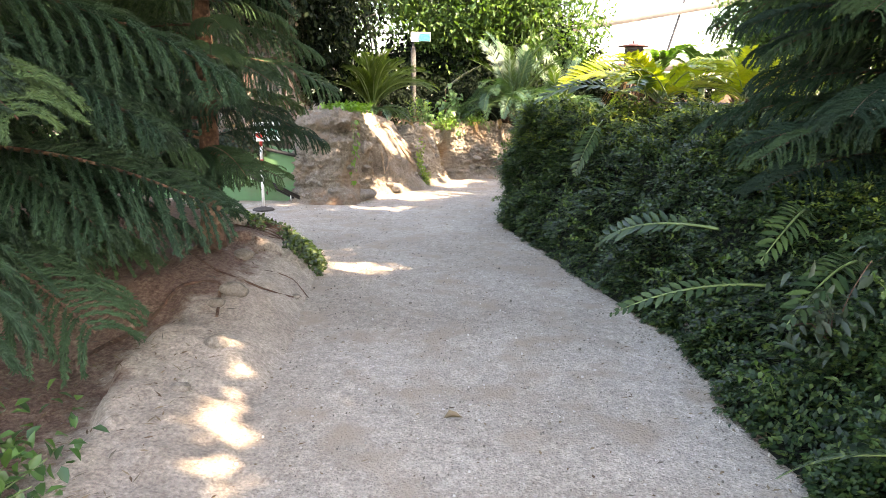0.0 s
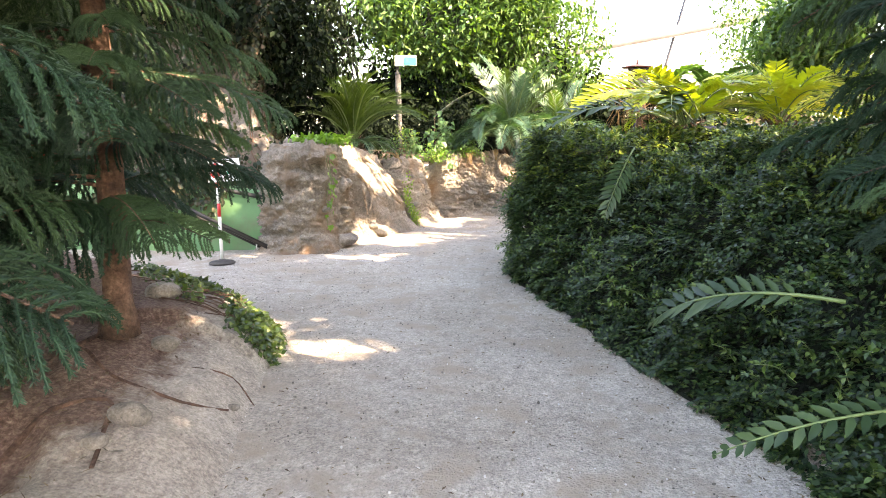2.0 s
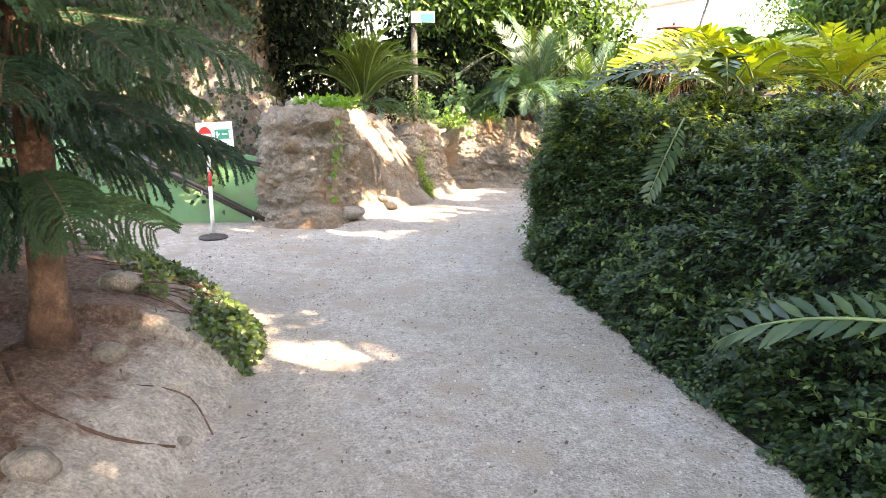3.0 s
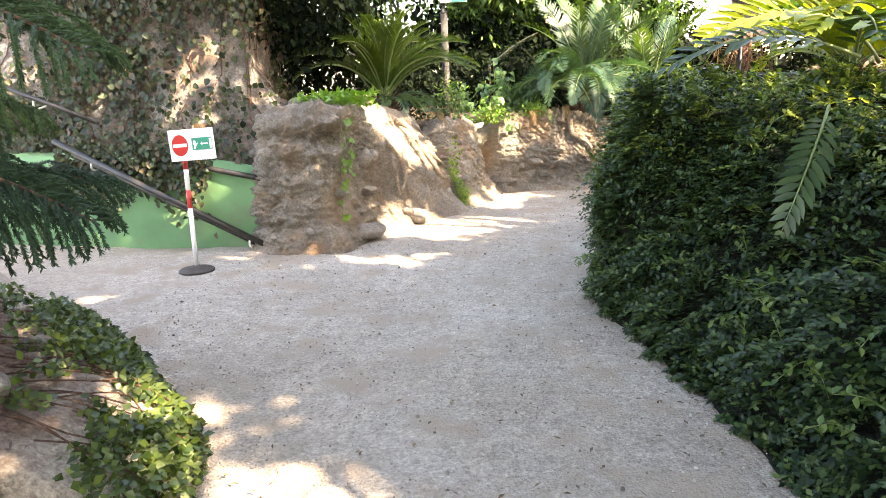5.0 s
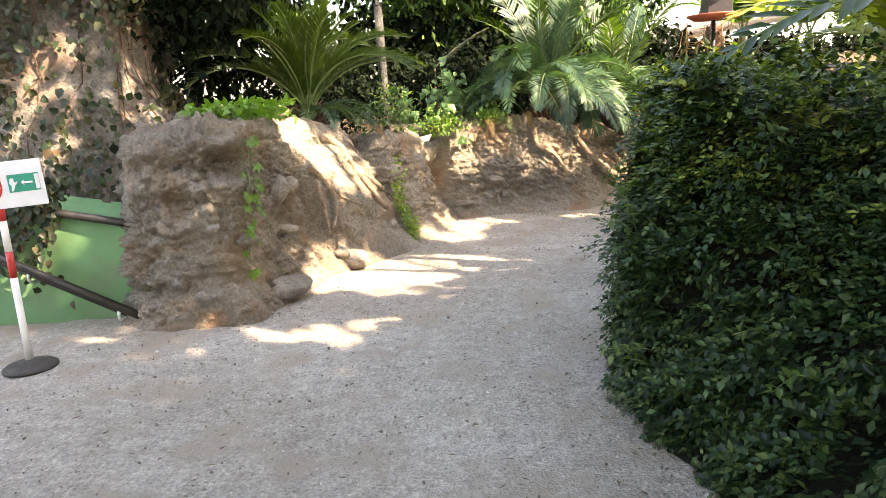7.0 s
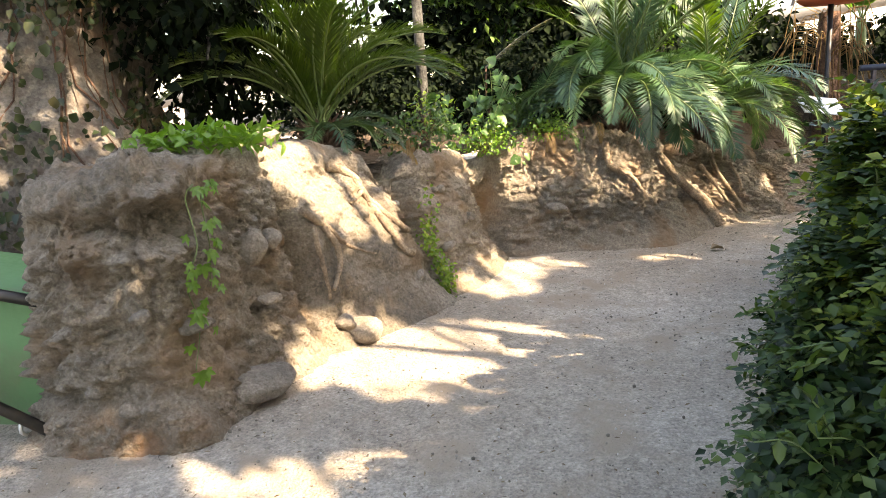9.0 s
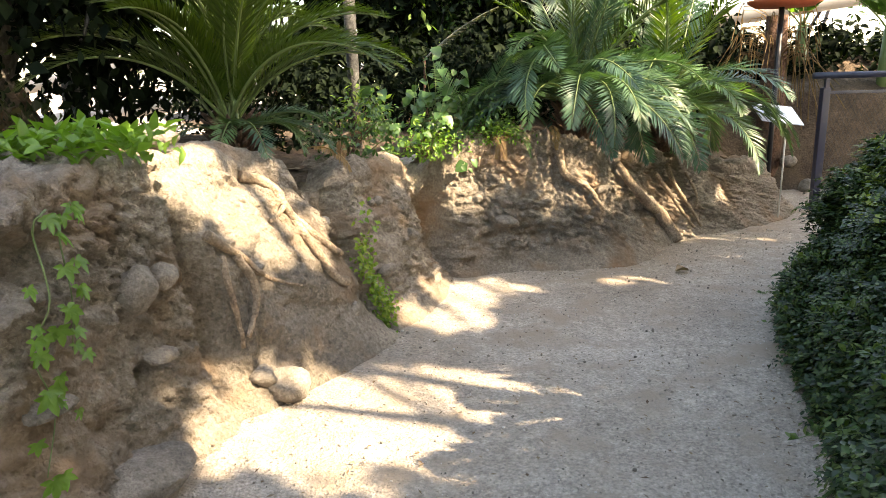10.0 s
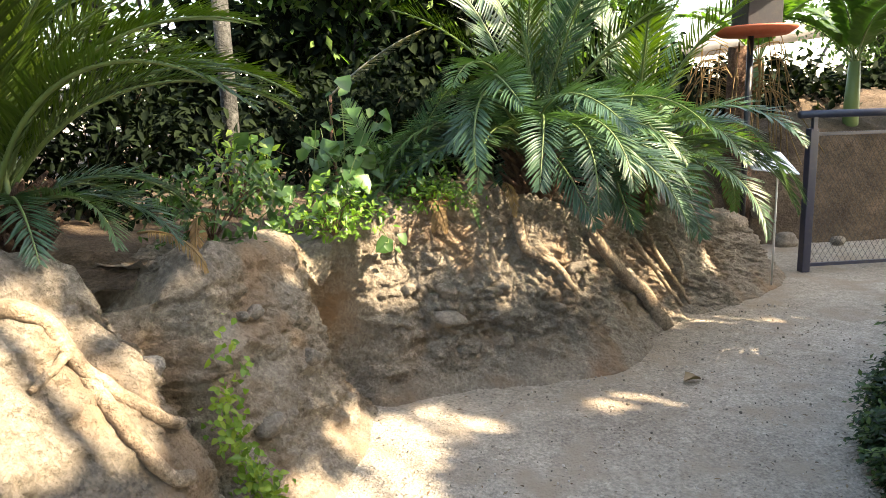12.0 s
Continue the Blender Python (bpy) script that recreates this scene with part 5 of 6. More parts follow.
for at, n, seed, sc in (((3.2, 5.5, 1.15), 24, 7, 1.0), ((4.5, 6.0, 1.2), 20, 9, 0.95), ((5.4, 8.2, 1.3), 14, 10, 1.0)):
    g = thing("golden_cycad", "sunlit yellow-green cycad spreading above the hedge", "plant", at, "cycads above the hedge")
    r = np.random.default_rng(seed)
    stump(g, 0.25, 0.12, BARK, "shaggy stem")
    part("trunk", mesh_np("trunk", *tube([(0, 0, -at[2] - 0.05), (0, 0, -0.5), (0, 0, 0.1)], [0.14, 0.12, 0.12], 10), True), BARK, g)
    for k in range(n):
        frond_at(GOLD[k % 3], g, (at[0], at[1], at[2] + 0.22), k * 137.5 + r.normal(0, 10), r.normal(4, 7), r.normal(0, 12), sc * r.uniform(0.8, 1.05))

# ---- ivy and plants on the bank ----
r = np.random.default_rng(120)
P = []
while len(P) < 4200:
    k = int(r.integers(len(EDGE)))
    y = EDGE[k][1]
    if not 1.25 < y < 3.3:
        continue
    d = abs(r.normal(0.06, 0.30))
    if d > 0.75 or (y < 1.5 and d > 0.3) or noise.noise(Vector((*EDGE[k], d)) * 5.0) + 0.35 - 0.9 * d < 0:
        continue
    x, yy = EDGE[k] + left[k] * d
    P.append((x, yy, bank_height(d, x, yy) + 0.01 + 0.07 * r.random()))
P = np.array(P)
n = len(P)
lv = small_leaves(P - np.array((-0.8, 1.9, 0.2)), r.normal(0, 0.6, (n, 3)) + (0.4, -0.2, -0.3), r.normal(0, 0.4, (n, 3)) + (0.3, -0.3, 1), 0.042 * r.uniform(0.6, 1.3, n), 0.03)
patch = thing("ivy_patch", "small-leaved ivy spilling over the bank end", "plant", (-0.8, 1.9, 0.2))
tagged(part("foliage", mesh_np("foliage", *lv), leaf_mat("bank_ivy", [(0.02, 0.045, 0.012), (0.05, 0.085, 0.016), (0.10, 0.14, 0.03), (0.028, 0.055, 0.022)], 0.42, 0.25), patch), kind="stuff")
trails = []
for k in range(34):
    i = int(np.searchsorted(EDGE[:, 1], r.uniform(1.3, 3.1)))
    d0, d1 = r.uniform(0.3, 0.7), r.uniform(-0.02, 0.15)
    pts = [(*(EDGE[i] + left[i] * d), 0.0) for d in np.linspace(d0, d1, 4)]
    pts = [(x + r.normal(0, 0.03), y + r.normal(0, 0.03), bank_at(x, y) + 0.025) for x, y, z in pts]
    trails.append(tube(spline(pts, 0.06) - np.array((-0.8, 1.9, 0.2)), 0.0035, 4))
tagged(part("trailing_stem", mesh_np("trailing_stem", *joined(trails)), BARK, patch, "thin brown trailing stems"), kind="stuff")
n = 420
pos = np.stack([r.normal(-0.95, 0.16, n), r.normal(-2.25, 0.22, n), 0.12 + 0.18 * r.random(n)], 1)
leafy("young_plant", "low leafy plant beside the sandy lip", "plant", (-0.95, -2.25, 0.05), pos, r.normal(0, 0.7, (n, 3)) + (0.3, 0, 0.1), r.normal(0, 0.3, (n, 3)) + (0, 0, 1), 0.06, 0.034, HEART,
      [spline([(-0.95, -2.25, 0.05), (-0.95 + 0.3 * math.cos(a), -2.25 + 0.3 * math.sin(a), 0.22)], 0.05) for a in np.arange(0, 6, 0.6)])
n = 60
pos = np.stack([r.normal(-1.95, 0.05, n), r.normal(1.45, 0.05, n), r.uniform(1.15, 1.62, n)], 1)
leafy("red_flower", "hanging red flower spike behind the conifer", "flower", (-1.95, 1.45, 0.5), pos, r.normal(0, 0.5, (n, 3)) + (0, -0.2, -0.8), r.normal(0, 0.4, (n, 3)) + (0, -1, 0.2), 0.07, 0.035, REDFLOWER,
      [spline([(-1.95, 1.45, 0.45), (-2.0, 1.48, 1.2), (-1.95, 1.45, 1.66)], 0.05)], "bract")
for k, (x, y, s) in enumerate(((-0.76, -0.02, 0.17), (-0.62, -0.72, 0.13), (-0.80, -0.22, 0.10), (-0.98, 0.9, 0.15), (-1.25, 1.55, 0.22), (-1.5, 2.2, 0.16), (-0.62, -1.2, 0.09), (-0.5, 0.5, 0.06))):
    ob = part("stone", stone_mesh("stone", (s, s * 0.8, s * 0.6), k + 70.3), STONE)
    ob.location = (x, y, bank_at(x, y) + s * 0.10)
    tagged(ob, "rounded pale stone half sunk in the bank", "stone", "stones on the bank")
for k, (pts, r0) in enumerate((([(-1.35, -0.8), (-1.15, -0.35), (-1.08, 0.0), (-0.9, 0.1), (-0.82, -0.1), (-0.75, -0.35)], 0.022), ([(-1.25, 0.6), (-1.0, 0.35), (-0.72, 0.3), (-0.5, 0.42)], 0.014),
                               ([(-1.3, 0.8), (-1.35, 0.2), (-1.4, -0.4)], 0.02), ([(-0.85, 0.7), (-0.6, 0.8), (-0.4, 0.6)], 0.008))):
    line = np.array([(x, y, bank_at(x, y) + r0 * 0.4) for x, y in spline(pts, 0.05)])
    line[:, 2] = np.convolve(np.pad(line[:, 2], 2, "edge"), np.ones(5) / 5, "valid")
    ob = part("root", mesh_np("root", *tube(line - np.array([0, 0, r0 * 0.3]), np.linspace(r0, r0 * 0.5, len(line)) * 0.8, 8), True), BARK)
    tagged(ob, "brown surface root across the sandy bank", "root", "roots on the bank")

# ---- sign on its stand ----
sign = thing("sign_stand", "red and white striped stand with a no-entry sign board", "sign", (-1.9, 4.6, 0.0))
part("base_plate", bm_lathe([(0.0, 0.0), (0.135, 0.0), (0.137, 0.012), (0.12, 0.024), (0.05, 0.036), (0.026, 0.05), (0.0, 0.05)]), RUBBER, sign, "dusty black rubber foot", True)
zs = (0.045, 0.50, 0.64, 0.80, 0.90)
for k, (a, b) in enumerate(zip(zs, zs[1:])):
    part("post_band", bm_lathe([(0.0, a), (0.018, a), (0.018, b), (0.0, b)], 18), (WHITEPAINT, REDPAINT)[k % 2], sign, ("white post section", "red post section")[k % 2], True)
face = pose(0.085, -0.03, 0.985, 0, -2.5, 14)
board = part("board", bm_box(bmesh.new(), (0.325, 0.022, 0.232), Matrix(), 0.004), SIGNWHITE, sign, "white sign board")
board.matrix_basis = face


def flat(name, pts, y, material, label=""):
    """A thin raised plate on the board, from its outline in the board's plane."""
    bm = bmesh.new()
    f = bm.faces.new([bm.verts.new((x, y, z)) for x, z in pts])
    ext = bmesh.ops.extrude_face_region(bm, geom=[f])
    for v in ext["geom"]:
        if isinstance(v, bmesh.types.BMVert):
            v.co.y += 0.003
    bmesh.ops.recalc_face_normals(bm, faces=bm.faces)
    return part(name, bm, material, board, label)


def rect(cx, cz, w, h):
    return [(cx - w / 2, cz - h / 2), (cx + w / 2, cz - h / 2), (cx + w / 2, cz + h / 2), (cx - w / 2, cz + h / 2)]


flat("red_disc", [(-0.085 + 0.058 * math.cos(a), 0.078 * math.sin(a)) for a in np.linspace(0, 2 * math.pi, 40, endpoint=False)], -0.0150, REDPAINT, "red no-entry disc")
flat("white_bar", rect(-0.085, 0, 0.10, 0.026), -0.0175, SIGNWHITE, "white bar")
flat("green_panel", rect(0.075, 0.004, 0.145, 0.088), -0.0150, SIGNGREEN, "green escape-route panel")
flat("white_mark", rect(0.137, 0.004, 0.018, 0.074), -0.0175, SIGNWHITE)
flat("white_mark", rect(0.093, 0.004, 0.045, 0.009), -0.0175, SIGNWHITE)
flat("white_mark", [(0.062, 0.004), (0.076, -0.010), (0.076, 0.018)], -0.0175, SIGNWHITE)
flat("white_mark", [(0.012, -0.034), (0.022, -0.034), (0.034, -0.006), (0.05, 0.006), (0.046, 0.014), (0.032, 0.008), (0.030, 0.03), (0.016, 0.03), (0.010, 0.006), (0.018, -0.010)], -0.0175, SIGNWHITE)

# exit sign on a grey post in the bed
xs_ = thing("exit_sign", "white and green hanging exit sign on a grey post", "sign", (-0.38, 9.5, 0.95))
part("post", mesh_np("post", *tube([(0, 0, -0.1), (0.005, 0, 0.6), (0.0, 0, 1.4)], [0.052, 0.05, 0.048], 12), True), GREYBARK, xs_, "weathered grey post")
b_ = part("board", bm_box(bmesh.new(), (0.36, 0.04, 0.17), Matrix(), 0.006), SIGNWHITE, xs_)
b_.location = (0.14, -0.07, 1.58)
g_ = part("green_panel", bm_box(bmesh.new(), (0.20, 0.012, 0.13), Matrix(), 0.003), SIGNGREEN, xs_)
g_.location = (0.22, -0.098, 1.57)
a_ = part("bracket", bm_box(bmesh.new(), (0.04, 0.05, 0.22), Matrix(), 0.004), GREYBARK, xs_)
a_.location = (0.0, -0.03, 1.48)

# ---- gate and what stands by it ----
gate = thing("gate", "dark navy steel gate with wire mesh", "gate", (4.27, 10.72, 0.0))
for x in (0.0, 1.55):
    g_ = part("post", bm_box(bmesh.new(), (0.075, 0.075, 1.26), Matrix.Translation((x, 0, 0.62)), 0.006), NAVY, gate)
part("handrail", mesh_np("handrail", *tube([(-0.14, -0.02, 1.37), (0.8, -0.02, 1.37), (1.75, -0.02, 1.37)], 0.033, 12), True), NAVY, gate)
part("rail_stub", bm_box(bmesh.new(), (0.04, 0.04, 0.14), Matrix.Translation((0.0, -0.02, 1.30)), 0.003), NAVY, gate)
part("rail_stub", bm_box(bmesh.new(), (0.04, 0.04, 0.14), Matrix.Translation((1.55, -0.02, 1.30)), 0.003), NAVY, gate)
for z in (0.05, 1.20):
    part("frame_bar", bm_box(bmesh.new(), (1.48, 0.03, 0.03), Matrix.Translation((0.775, 0, z)), 0.003), NAVY, gate)
wires = []
for k in range(-18, 28):
    for sgn in (1, -1):
        x0 = k * 0.055
        p0, p1 = np.array([x0, 0.0, 0.06]), np.array([x0 + sgn * 1.13 * 0.62, 0.0, 1.19])
        if sgn < 0:
            p0[0] += 0.35
            p1[0] += 0.35
        lo, hi = 0.04, 1.51
        d = p1 - p0
        t0, t1 = sorted(((lo - p0[0]) / d[0], (hi - p0[0]) / d[0]))
        t0, t1 = max(0, t0), min(1, t1)
        if t1 - t0 > 0.03:
            wires.append(tube([p0 + d * t0 + (0, 0.004 * sgn, 0), p0 + d * t1 + (0, 0.004 * sgn, 0)], 0.0018, 4, False))
tagged(part("wire_mesh", mesh_np("wire_mesh", *joined(wires)), WIRE, gate), kind="stuff")
bank2 = []
bxs, bys = np.linspace(3.2, 9, 60), np.linspace(11.6, 14.5, 34)
for y in bys:
    for x in bxs:
        t = min(1, max(0, (y - 11.9) / 0.5))
        bank2.append((x, y, -0.06 + 1.25 * t ** 0.7 + 0.12 * fbm((x, y, 0), 1.6, 4) * t + 0.25 * max(0, (y - 12.6))))
tagged(part("bank_far", mesh_np("bank_far", bank2, grid_faces(34, 60), True), SOIL), "brown stony bank behind the gate", "bank", kind="structure")
for k, (x, y, s) in enumerate(((4.75, 11.75, 0.26), (5.3, 11.7, 0.16), (4.55, 11.9, 0.2), (5.1, 12.1, 0.18))):
    ob = part("stone", stone_mesh("stone", (s, s * 0.8, s * 0.7), k + 90.3), STONE)
    ob.location = (x, y, s * 0.25 if y < 11.85 else 0.35)
    tagged(ob, "grey boulder on the bank behind the gate", "stone", "boulders behind the gate")
label_sign = thing("plant_label", "pale plastic label board on a thin stake", "sign", (3.68, 10.25, 0.0))
part("stake", mesh_np("stake", *tube([(0, 0, -0.05), (0.0, 0.0, 0.5), (0.01, 0.02, 1.0)], 0.008, 6)), HOOK, label_sign)
lb = part("board", bm_box(bmesh.new(), (0.44, 0.30, 0.012), Matrix(), 0.004), plain("pale_plastic", (0.62, 0.68, 0.78), 0.2, 0, 0.15), label_sign)
lb.matrix_basis = pose(-0.10, 0.0, 1.03, 32, 8, 8)
ROOFRED = plain("dull_red_roof", (0.055, 0.013, 0.012), 0.7, 0, 0.2)
feeder = thing("bird_feeder", "dark hanging feeder with terracotta tray and roof", "feeder", (4.14, 11.5, 0.0))
part("pole", mesh_np("pole", *tube([(0, 0.05, -0.1), (0, 0.05, 2.1)], 0.03, 8), True), DARKBOX, feeder)
part("tray", bm_lathe([(0.0, 2.10), (0.30, 2.10), (0.38, 2.15), (0.385, 2.17), (0.36, 2.165), (0.29, 2.125), (0.0, 2.125)], 36), TERRA, feeder, "terracotta tray", True)
part("cage", bm_box(bmesh.new(), (0.34, 0.30, 0.40), Matrix.Translation((0.02, 0, 2.33)), 0.01), DARKBOX, feeder, "dark feeder box")
part("roof", bm_lathe([(0.0, 2.62), (0.04, 2.61), (0.30, 2.56), (0.33, 2.545), (0.30, 2.54), (0.0, 2.545)], 36), ROOFRED, feeder, "flat terracotta roof", True)
part("finial", bm_lathe([(0.0, 2.74), (0.008, 2.70), (0.014, 2.66), (0.03, 2.61), (0.0, 2.60)], 14), ROOFRED, feeder, "", True)
palm = thing("palm_trunk", "fibrous palm trunk with hanging dry leaves", "palm", (4.35, 12.1, 0.0))
part("trunk", mesh_np("trunk", *tube([(0, 0, -0.1), (0.02, 0, 1.0), (0, 0, 2.05)], [0.17, 0.15, 0.12], 12), True), BARK, palm)
r = np.random.default_rng(130)
strips = []
for k in range(70):
    a, z = r.uniform(0, 6.28), r.uniform(1.5, 2.15)
    p = np.array([0.13 * math.cos(a), 0.13 * math.sin(a), z])
    o = np.array([math.cos(a), math.sin(a), 0.0])
    e = p + o * r.uniform(0.15, 0.75) + (0, 0, -r.uniform(0.2, 0.8))
    strips.append(tube(spline([p, p + o * 0.25 + (0, 0, 0.08), e], 0.12), [0.006] * len(spline([p, p + o * 0.25 + (0, 0, 0.08), e], 0.12)), 3, False))
tagged(part("dry_leaves", mesh_np("dry_leaves", *joined(strips)), DRY, palm, "hanging dry brown leaf strips"), kind="stuff")
BAN = [frond_mesh("leaf", 1.5, 70 - 15 * k, -20, 26, 0.26, 0.12, 140 + k, (STEM, BANANA), bare=0.2, vee=20, forward=15, broad=True, ragged=0.03) for k in range(2)]
for at, s in (((6.0, 12.6, 1.1), 7), ((5.2, 13.2, 1.2), 6), ((7.2, 12.2, 0.9), 7)):
    ban = thing("banana_plant", "banana plant with broad green leaves behind the gate", "plant", at, "banana plants")
    part("stem", mesh_np("stem", *tube([(0, 0, -0.3), (0, 0, 0.4), (0, 0, 0.8)], [0.09, 0.08, 0.06], 10), True), STEM, ban)
    for k in range(s):
        frond_at(BAN[k % 2], ban, (at[0], at[1], at[2] + 0.75), k * 137.5 + 20, 0, 0, 0.9, name="leaf")

# ---- greenhouse frame ----
def girder(name, label, lines, group):
    t = thing(name, label, "beam", lines[0][0], group)
    for a, b, rad in lines:
        o = np.array(lines[0][0])
        part("tube", mesh_np("tube", *tube([np.array(a) - o, (np.array(a) + np.array(b)) / 2 - o, np.array(b) - o], rad, 14), True), WIRE if name == "brace" else STEEL, t)
    return t


girder("girder", "thick white roof tube of the greenhouse, greyed as shaded", [((-30, 25, -1.7), (30, 25, 8.6), 0.20)], "greenhouse frame")
girder("girder", "thick white roof tube of the greenhouse, greyed as shaded", [((-30, 26, 10.6), (14, 24, 8.3), 0.28), ((14, 24, 8.3), (30, 22, 7.0), 0.28)], "greenhouse frame")
girder("girder", "thick white roof tube of the greenhouse, greyed as shaded", [((-14, 20, -0.05), (26, 20, 4.95), 0.20)], "greenhouse frame")
girder("girder", "thick white roof tube of the greenhouse, greyed as shaded", [((-5, 20.5, -0.11), (26, 20.5, 3.7), 0.16)], "greenhouse frame")
for k in range(9):
    x = -6 + 3.4 * k
    girder("brace", "slim dark diagonal strut of the greenhouse", [((x, 25.1, 0.0), (x + 2.6, 25.4, 9.4), 0.05)], "greenhouse struts")
for k in range(6):
    x = 4 + 2.0 * k
    girder("brace", "slim dark diagonal strut of the greenhouse", [((x - 0.6, 20.2, -0.1), (x + 1.3, 20.2, 2.6 + 0.25 * k), 0.035)], "greenhouse struts")

# ---- shade trees added beside the path, out of sight above, to shape its light ----
# Chosen sun patches: centre and radii, carried along the sun to z = 0.
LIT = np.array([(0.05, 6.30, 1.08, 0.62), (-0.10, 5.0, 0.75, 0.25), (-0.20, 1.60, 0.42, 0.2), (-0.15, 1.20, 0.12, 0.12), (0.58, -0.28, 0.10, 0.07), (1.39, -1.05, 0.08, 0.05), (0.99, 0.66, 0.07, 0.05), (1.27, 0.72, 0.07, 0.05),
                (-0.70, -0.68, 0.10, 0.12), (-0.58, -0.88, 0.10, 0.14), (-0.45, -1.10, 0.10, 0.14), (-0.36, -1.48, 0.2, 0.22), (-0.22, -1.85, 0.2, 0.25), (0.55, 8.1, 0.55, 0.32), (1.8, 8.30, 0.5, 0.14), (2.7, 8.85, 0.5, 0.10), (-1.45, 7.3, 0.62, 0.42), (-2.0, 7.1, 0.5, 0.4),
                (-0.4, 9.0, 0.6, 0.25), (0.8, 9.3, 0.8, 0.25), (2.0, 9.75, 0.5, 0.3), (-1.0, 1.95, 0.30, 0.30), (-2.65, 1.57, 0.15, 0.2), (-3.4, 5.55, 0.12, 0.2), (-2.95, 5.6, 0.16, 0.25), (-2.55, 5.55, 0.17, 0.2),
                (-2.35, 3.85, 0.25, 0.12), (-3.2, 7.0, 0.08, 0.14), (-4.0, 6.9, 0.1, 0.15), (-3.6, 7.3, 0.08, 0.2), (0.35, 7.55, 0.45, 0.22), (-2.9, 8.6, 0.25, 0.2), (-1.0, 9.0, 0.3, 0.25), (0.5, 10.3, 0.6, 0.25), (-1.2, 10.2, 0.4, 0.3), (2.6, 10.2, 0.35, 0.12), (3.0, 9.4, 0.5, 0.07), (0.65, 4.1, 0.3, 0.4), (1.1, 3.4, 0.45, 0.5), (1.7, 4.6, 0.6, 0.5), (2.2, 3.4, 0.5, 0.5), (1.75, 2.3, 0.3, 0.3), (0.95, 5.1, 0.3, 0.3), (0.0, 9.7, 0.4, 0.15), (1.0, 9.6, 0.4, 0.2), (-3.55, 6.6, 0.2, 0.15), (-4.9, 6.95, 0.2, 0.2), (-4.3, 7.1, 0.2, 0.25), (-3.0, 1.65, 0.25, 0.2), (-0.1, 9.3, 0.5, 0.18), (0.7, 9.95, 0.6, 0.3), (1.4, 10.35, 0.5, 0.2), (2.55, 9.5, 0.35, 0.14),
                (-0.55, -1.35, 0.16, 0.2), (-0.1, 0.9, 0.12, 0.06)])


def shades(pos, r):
    """Keeps only leaves whose shadow falls outside the chosen LIT sun patches."""
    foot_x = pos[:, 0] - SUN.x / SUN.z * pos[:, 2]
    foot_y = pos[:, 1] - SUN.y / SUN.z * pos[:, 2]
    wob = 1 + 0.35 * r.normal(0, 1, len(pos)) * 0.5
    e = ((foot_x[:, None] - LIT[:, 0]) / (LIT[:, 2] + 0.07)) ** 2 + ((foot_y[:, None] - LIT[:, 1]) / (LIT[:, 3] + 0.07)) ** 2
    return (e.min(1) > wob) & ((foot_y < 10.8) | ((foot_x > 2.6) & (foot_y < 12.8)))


# Where the shadows of the added crowns should fall.
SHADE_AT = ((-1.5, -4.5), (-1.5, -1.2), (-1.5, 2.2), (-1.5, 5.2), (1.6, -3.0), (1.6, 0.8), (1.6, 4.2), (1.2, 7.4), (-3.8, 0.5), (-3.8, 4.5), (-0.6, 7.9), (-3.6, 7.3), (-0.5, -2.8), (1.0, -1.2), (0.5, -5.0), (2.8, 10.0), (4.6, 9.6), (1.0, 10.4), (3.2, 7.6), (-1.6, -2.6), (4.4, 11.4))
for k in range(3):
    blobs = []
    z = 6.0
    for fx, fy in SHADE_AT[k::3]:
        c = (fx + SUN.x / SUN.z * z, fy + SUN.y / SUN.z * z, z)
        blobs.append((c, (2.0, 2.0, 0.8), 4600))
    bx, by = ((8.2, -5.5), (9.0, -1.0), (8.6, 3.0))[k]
    tree("tree", "unseen tall spreading tree added to shade the path", (bx, by, 0.0), [(bx, by, -0.1, .2), (bx - 0.1, by, 2.5, .16), (bx - 0.6, by, 5.4, .1)], blobs, 0.23, TREE_LEAF, GREYBARK, 200 + k, shades, 0.6, "shade trees", 24, 0.22, 0.2)

# ---- soil margin and loose sprigs along the hedge ----
margin = []
for p, n_ in zip(foot, fn):
    for d in np.linspace(-0.20, 0.35, 14):
        x, y = p + n_ * d
        margin.append((x, y, -0.022 + 0.075 * (0.6 + fbm((x, y, 6), 3.0, 4)) * max(0.0, min(1.0, (d + 0.01 + 0.10 * fbm((x, y, 2), 2.2, 3)) / 0.25)) - (0.03 if d < -0.17 else 0)))
tagged(part("soil_margin", mesh_np("soil_margin", margin, grid_faces(len(foot), 14)[:, ::-1], True), BANKSOIL), "strip of brown soil along the hedge foot", "soil", kind="structure")
r = np.random.default_rng(161)
P, A, U, S, stems = [], [], [], [], []
for k in range(230):
    i = int(np.searchsorted(foot[:, 1], r.uniform(-1.5, 7.6)))
    p, o = hedge_point(i, r.uniform(0.12, 1.05), 0.03)
    d = Vector(o) + Vector(r.normal(0, 0.5, 3)) + Vector((0, 0, 0.15))
    d.normalize()
    long = r.uniform(0.10, 0.24)
    s = spline([p, p + d * long * 0.5 + Vector((0, 0, 0.015)), p + d * long + Vector((0, 0, -0.03))], 0.02)
    stems.append(s)
    for q in s[1:]:
        for c in range(2):
            P.append(q)
            A.append(np.array(d) * 0.5 + r.normal(0, 0.6, 3))
            U.append(np.array([0, 0, 1.0]) + r.normal(0, 0.3, 3))
            S.append(0.036 * r.uniform(0.7, 1.3))
S = np.array(S)
hp = np.array(hedge.location)
tagged(part("sprig", mesh_np("sprig", *joined([tube(s - hp, 0.0016, 4) for s in stems])), STEM, hedge), kind="stuff")
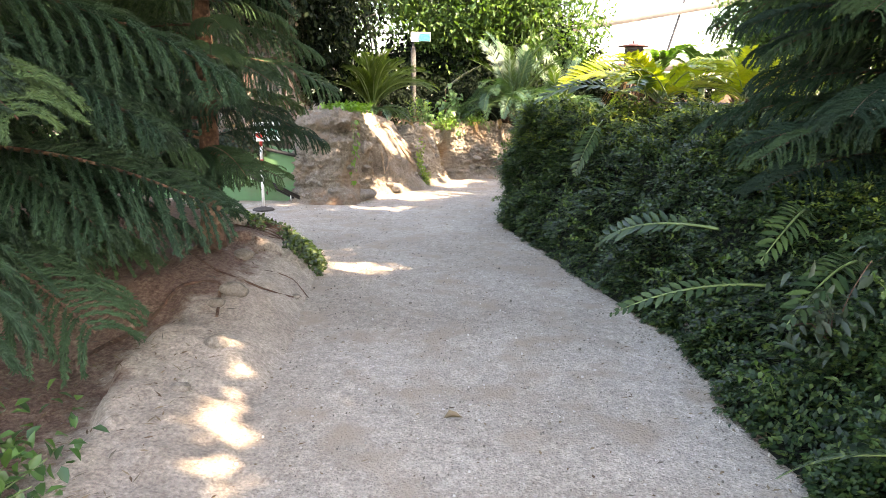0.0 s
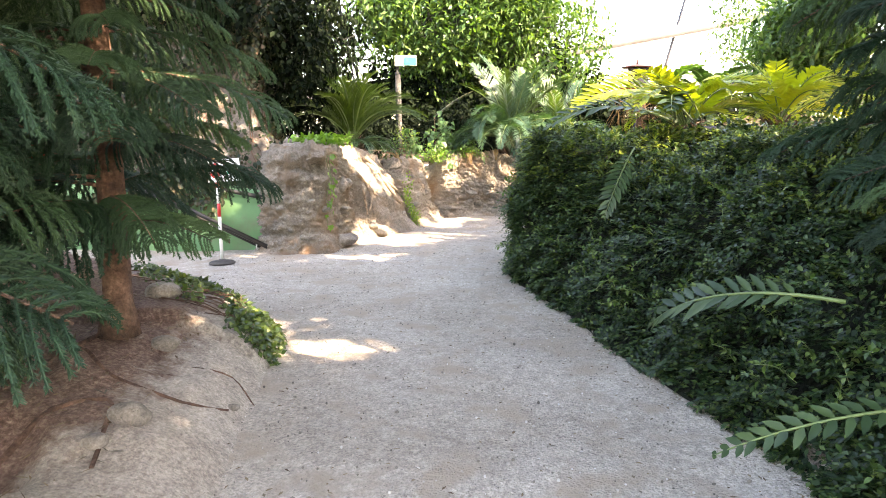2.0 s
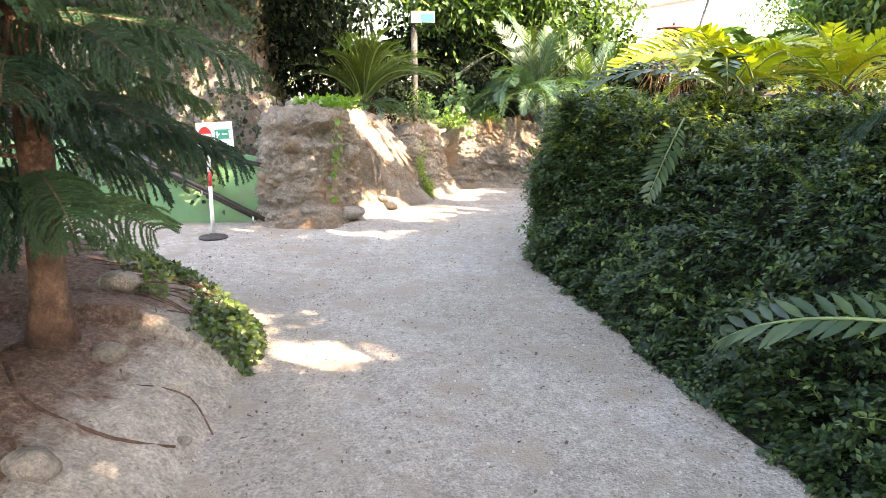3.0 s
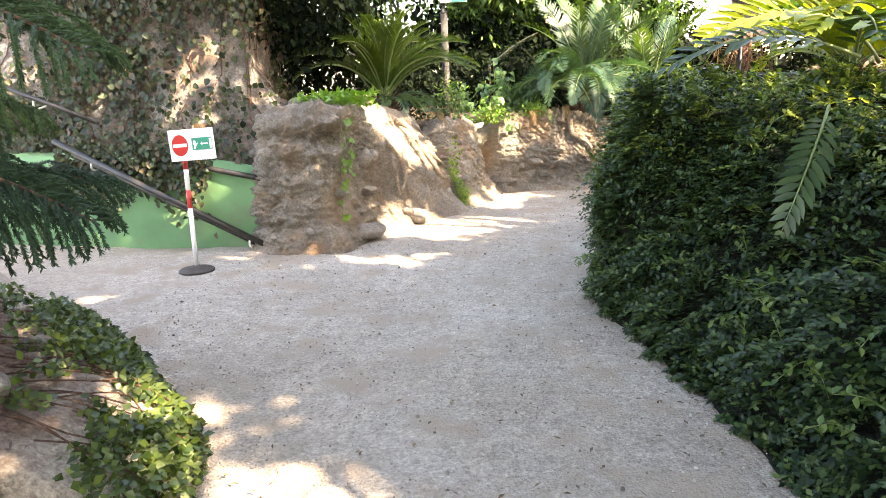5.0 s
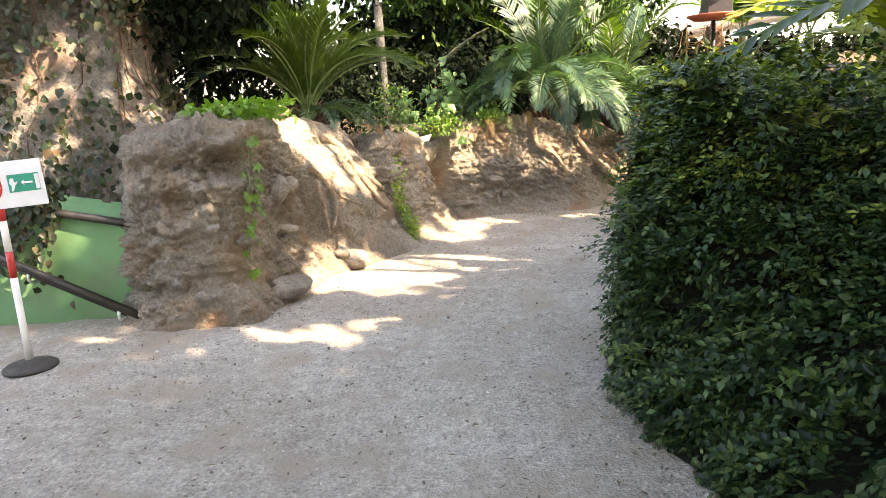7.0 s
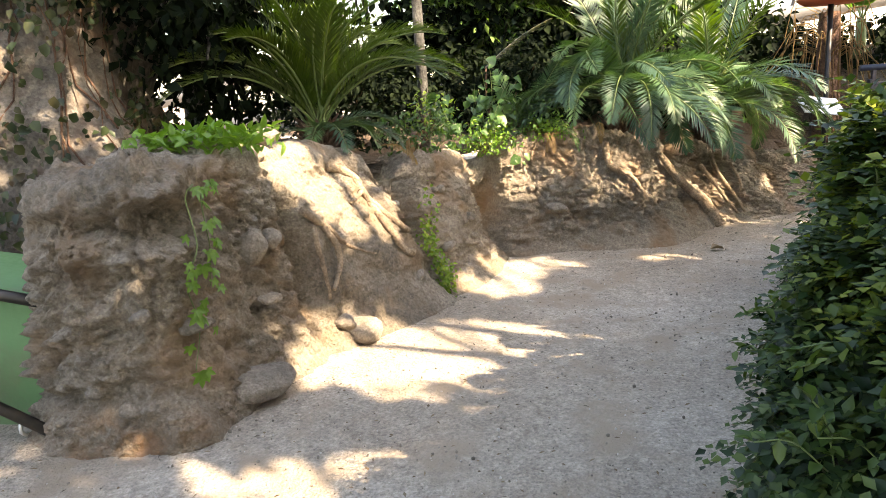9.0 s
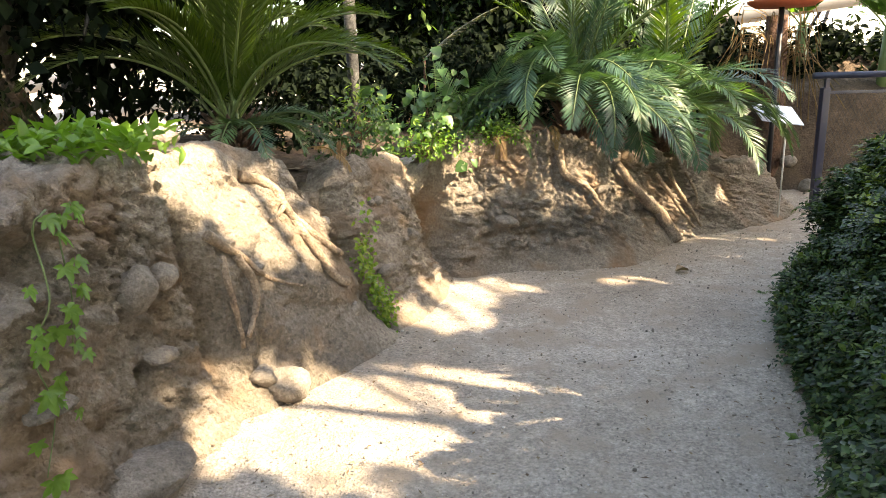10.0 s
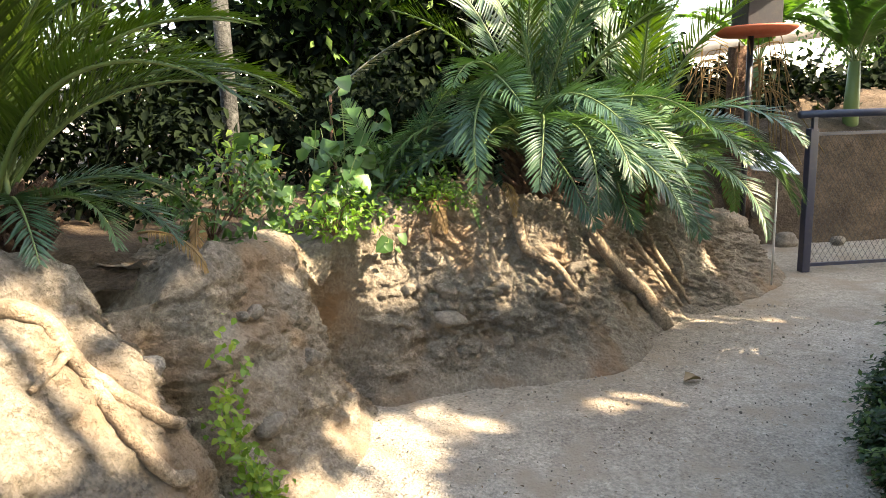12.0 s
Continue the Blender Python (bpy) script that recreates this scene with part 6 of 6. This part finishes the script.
tagged(part("sprig_leaf", mesh_np("sprig_leaf", *leaves(np.array(P) - hp, np.array(A), np.array(U), S, S * 0.55)), leaf_mat("sprig_green", [(0.03, 0.065, 0.018), (0.06, 0.11, 0.03), (0.10, 0.14, 0.04)], 0.45, 0.25, 0.3), hedge), kind="stuff")

# ---- litter on the path ----
r = np.random.default_rng(150)
n = 9000
pos = np.stack([r.uniform(-1.6, 3.2, n), r.uniform(-3.6, 9.5, n), np.full(n, 0.022)], 1)
e2 = np.interp(pos[:, 1], foot[:, 1], foot[:, 0]) - pos[:, 0]
pos = pos[(e2 > -0.03) & ((e2 < 0.22) | (r.random(n) < 0.28))]
n = len(pos)
litter = part("leaf_litter", mesh_np("leaf_litter", *small_leaves(pos, np.concatenate([r.normal(0, 1, (n, 2)), np.zeros((n, 1))], 1), np.tile([0.05, 0, 1.0], (n, 1)), 0.03 * r.uniform(0.4, 1.4, n), 0.012 * r.uniform(0.5, 1.3, n))), LITTER)
tagged(litter, "scattered dry leaf bits on the gravel", "leaf litter", kind="stuff")
# The second leaf shape is added as a dark spot in the path.
for nm, lab, at, s in (("dead_leaf", "curled brown dead leaf on the path", (0.58, -1.28, 0.02), 0.09), ("dead_leaf", "dark flat spot on the path", (2.07, 8.44, 0.015), 0.13), ("dead_leaf", "small dark leaf on the path", (0.44, 3.67, 0.015), 0.03)):
    ob = part(nm, mesh_np(nm, *leaves(np.zeros((1, 3)), np.array([[0.9, 0.3, 0.0]]), np.array([[0.1, 0, 1.0]]), np.array([s]), np.array([s * 0.55]), 0.5, 0.1)), LITTER)
    ob.location = at
    tagged(ob, lab, "leaf")
ico = bmesh.new()
bmesh.ops.create_icosphere(ico, subdivisions=1, radius=1.0)
iv = np.array([v.co[:] for v in ico.verts])
fi = np.array([[v.index for v in f.verts] for f in ico.faces])
ico.free()
n = 15000
pp = np.stack([r.uniform(-1.8, 3.5, n), r.uniform(-3.7, 9.8, n), np.full(n, 0.004)], 1)
for i in range(n):
    pp[i, 2] += 0.018 * fbm((pp[i, 0], pp[i, 1], 0), 0.9, 3)
size = 0.0038 * r.lognormal(0, 0.36, n)
pv = pp[:, None] + iv[None] * size[:, None, None] * r.uniform(0.6, 1.3, (n, 1, 3))
pf = (np.arange(n)[:, None, None] * len(iv) + fi).reshape(-1, 3)
tagged(part("pebbles", mesh_np("pebbles", pv.reshape(-1, 3), pf), PEBBLE), "loose small pebbles on the gravel", "pebbles", kind="stuff")
n = 7000
kk = r.integers(0, len(EDGE), n)
dd = r.uniform(0.35, 2.6, n)
bp = np.stack([EDGE[kk, 0] + left[kk, 0] * dd, EDGE[kk, 1] + left[kk, 1] * dd], 1)
sel = (bp[:, 1] > -4) & (bp[:, 1] < 3.5)
bp, dd = bp[sel], dd[sel]
n = len(bp)
pos = np.array([(x, y, bank_height(d, x, y) + 0.012) for (x, y), d in zip(bp, dd)])
mul = part("mulch_litter", mesh_np("mulch_litter", *small_leaves(pos, np.concatenate([r.normal(0, 1, (n, 2)), r.normal(0, 0.25, (n, 1))], 1), np.tile([0.05, 0, 1.0], (n, 1)) + r.normal(0, 0.3, (n, 3)), 0.05 * r.uniform(0.4, 1.6, n), 0.008 * r.uniform(0.5, 1.5, n))), LITTER)
tagged(mul, "dry needles and bark bits on the bank", "leaf litter", kind="stuff")
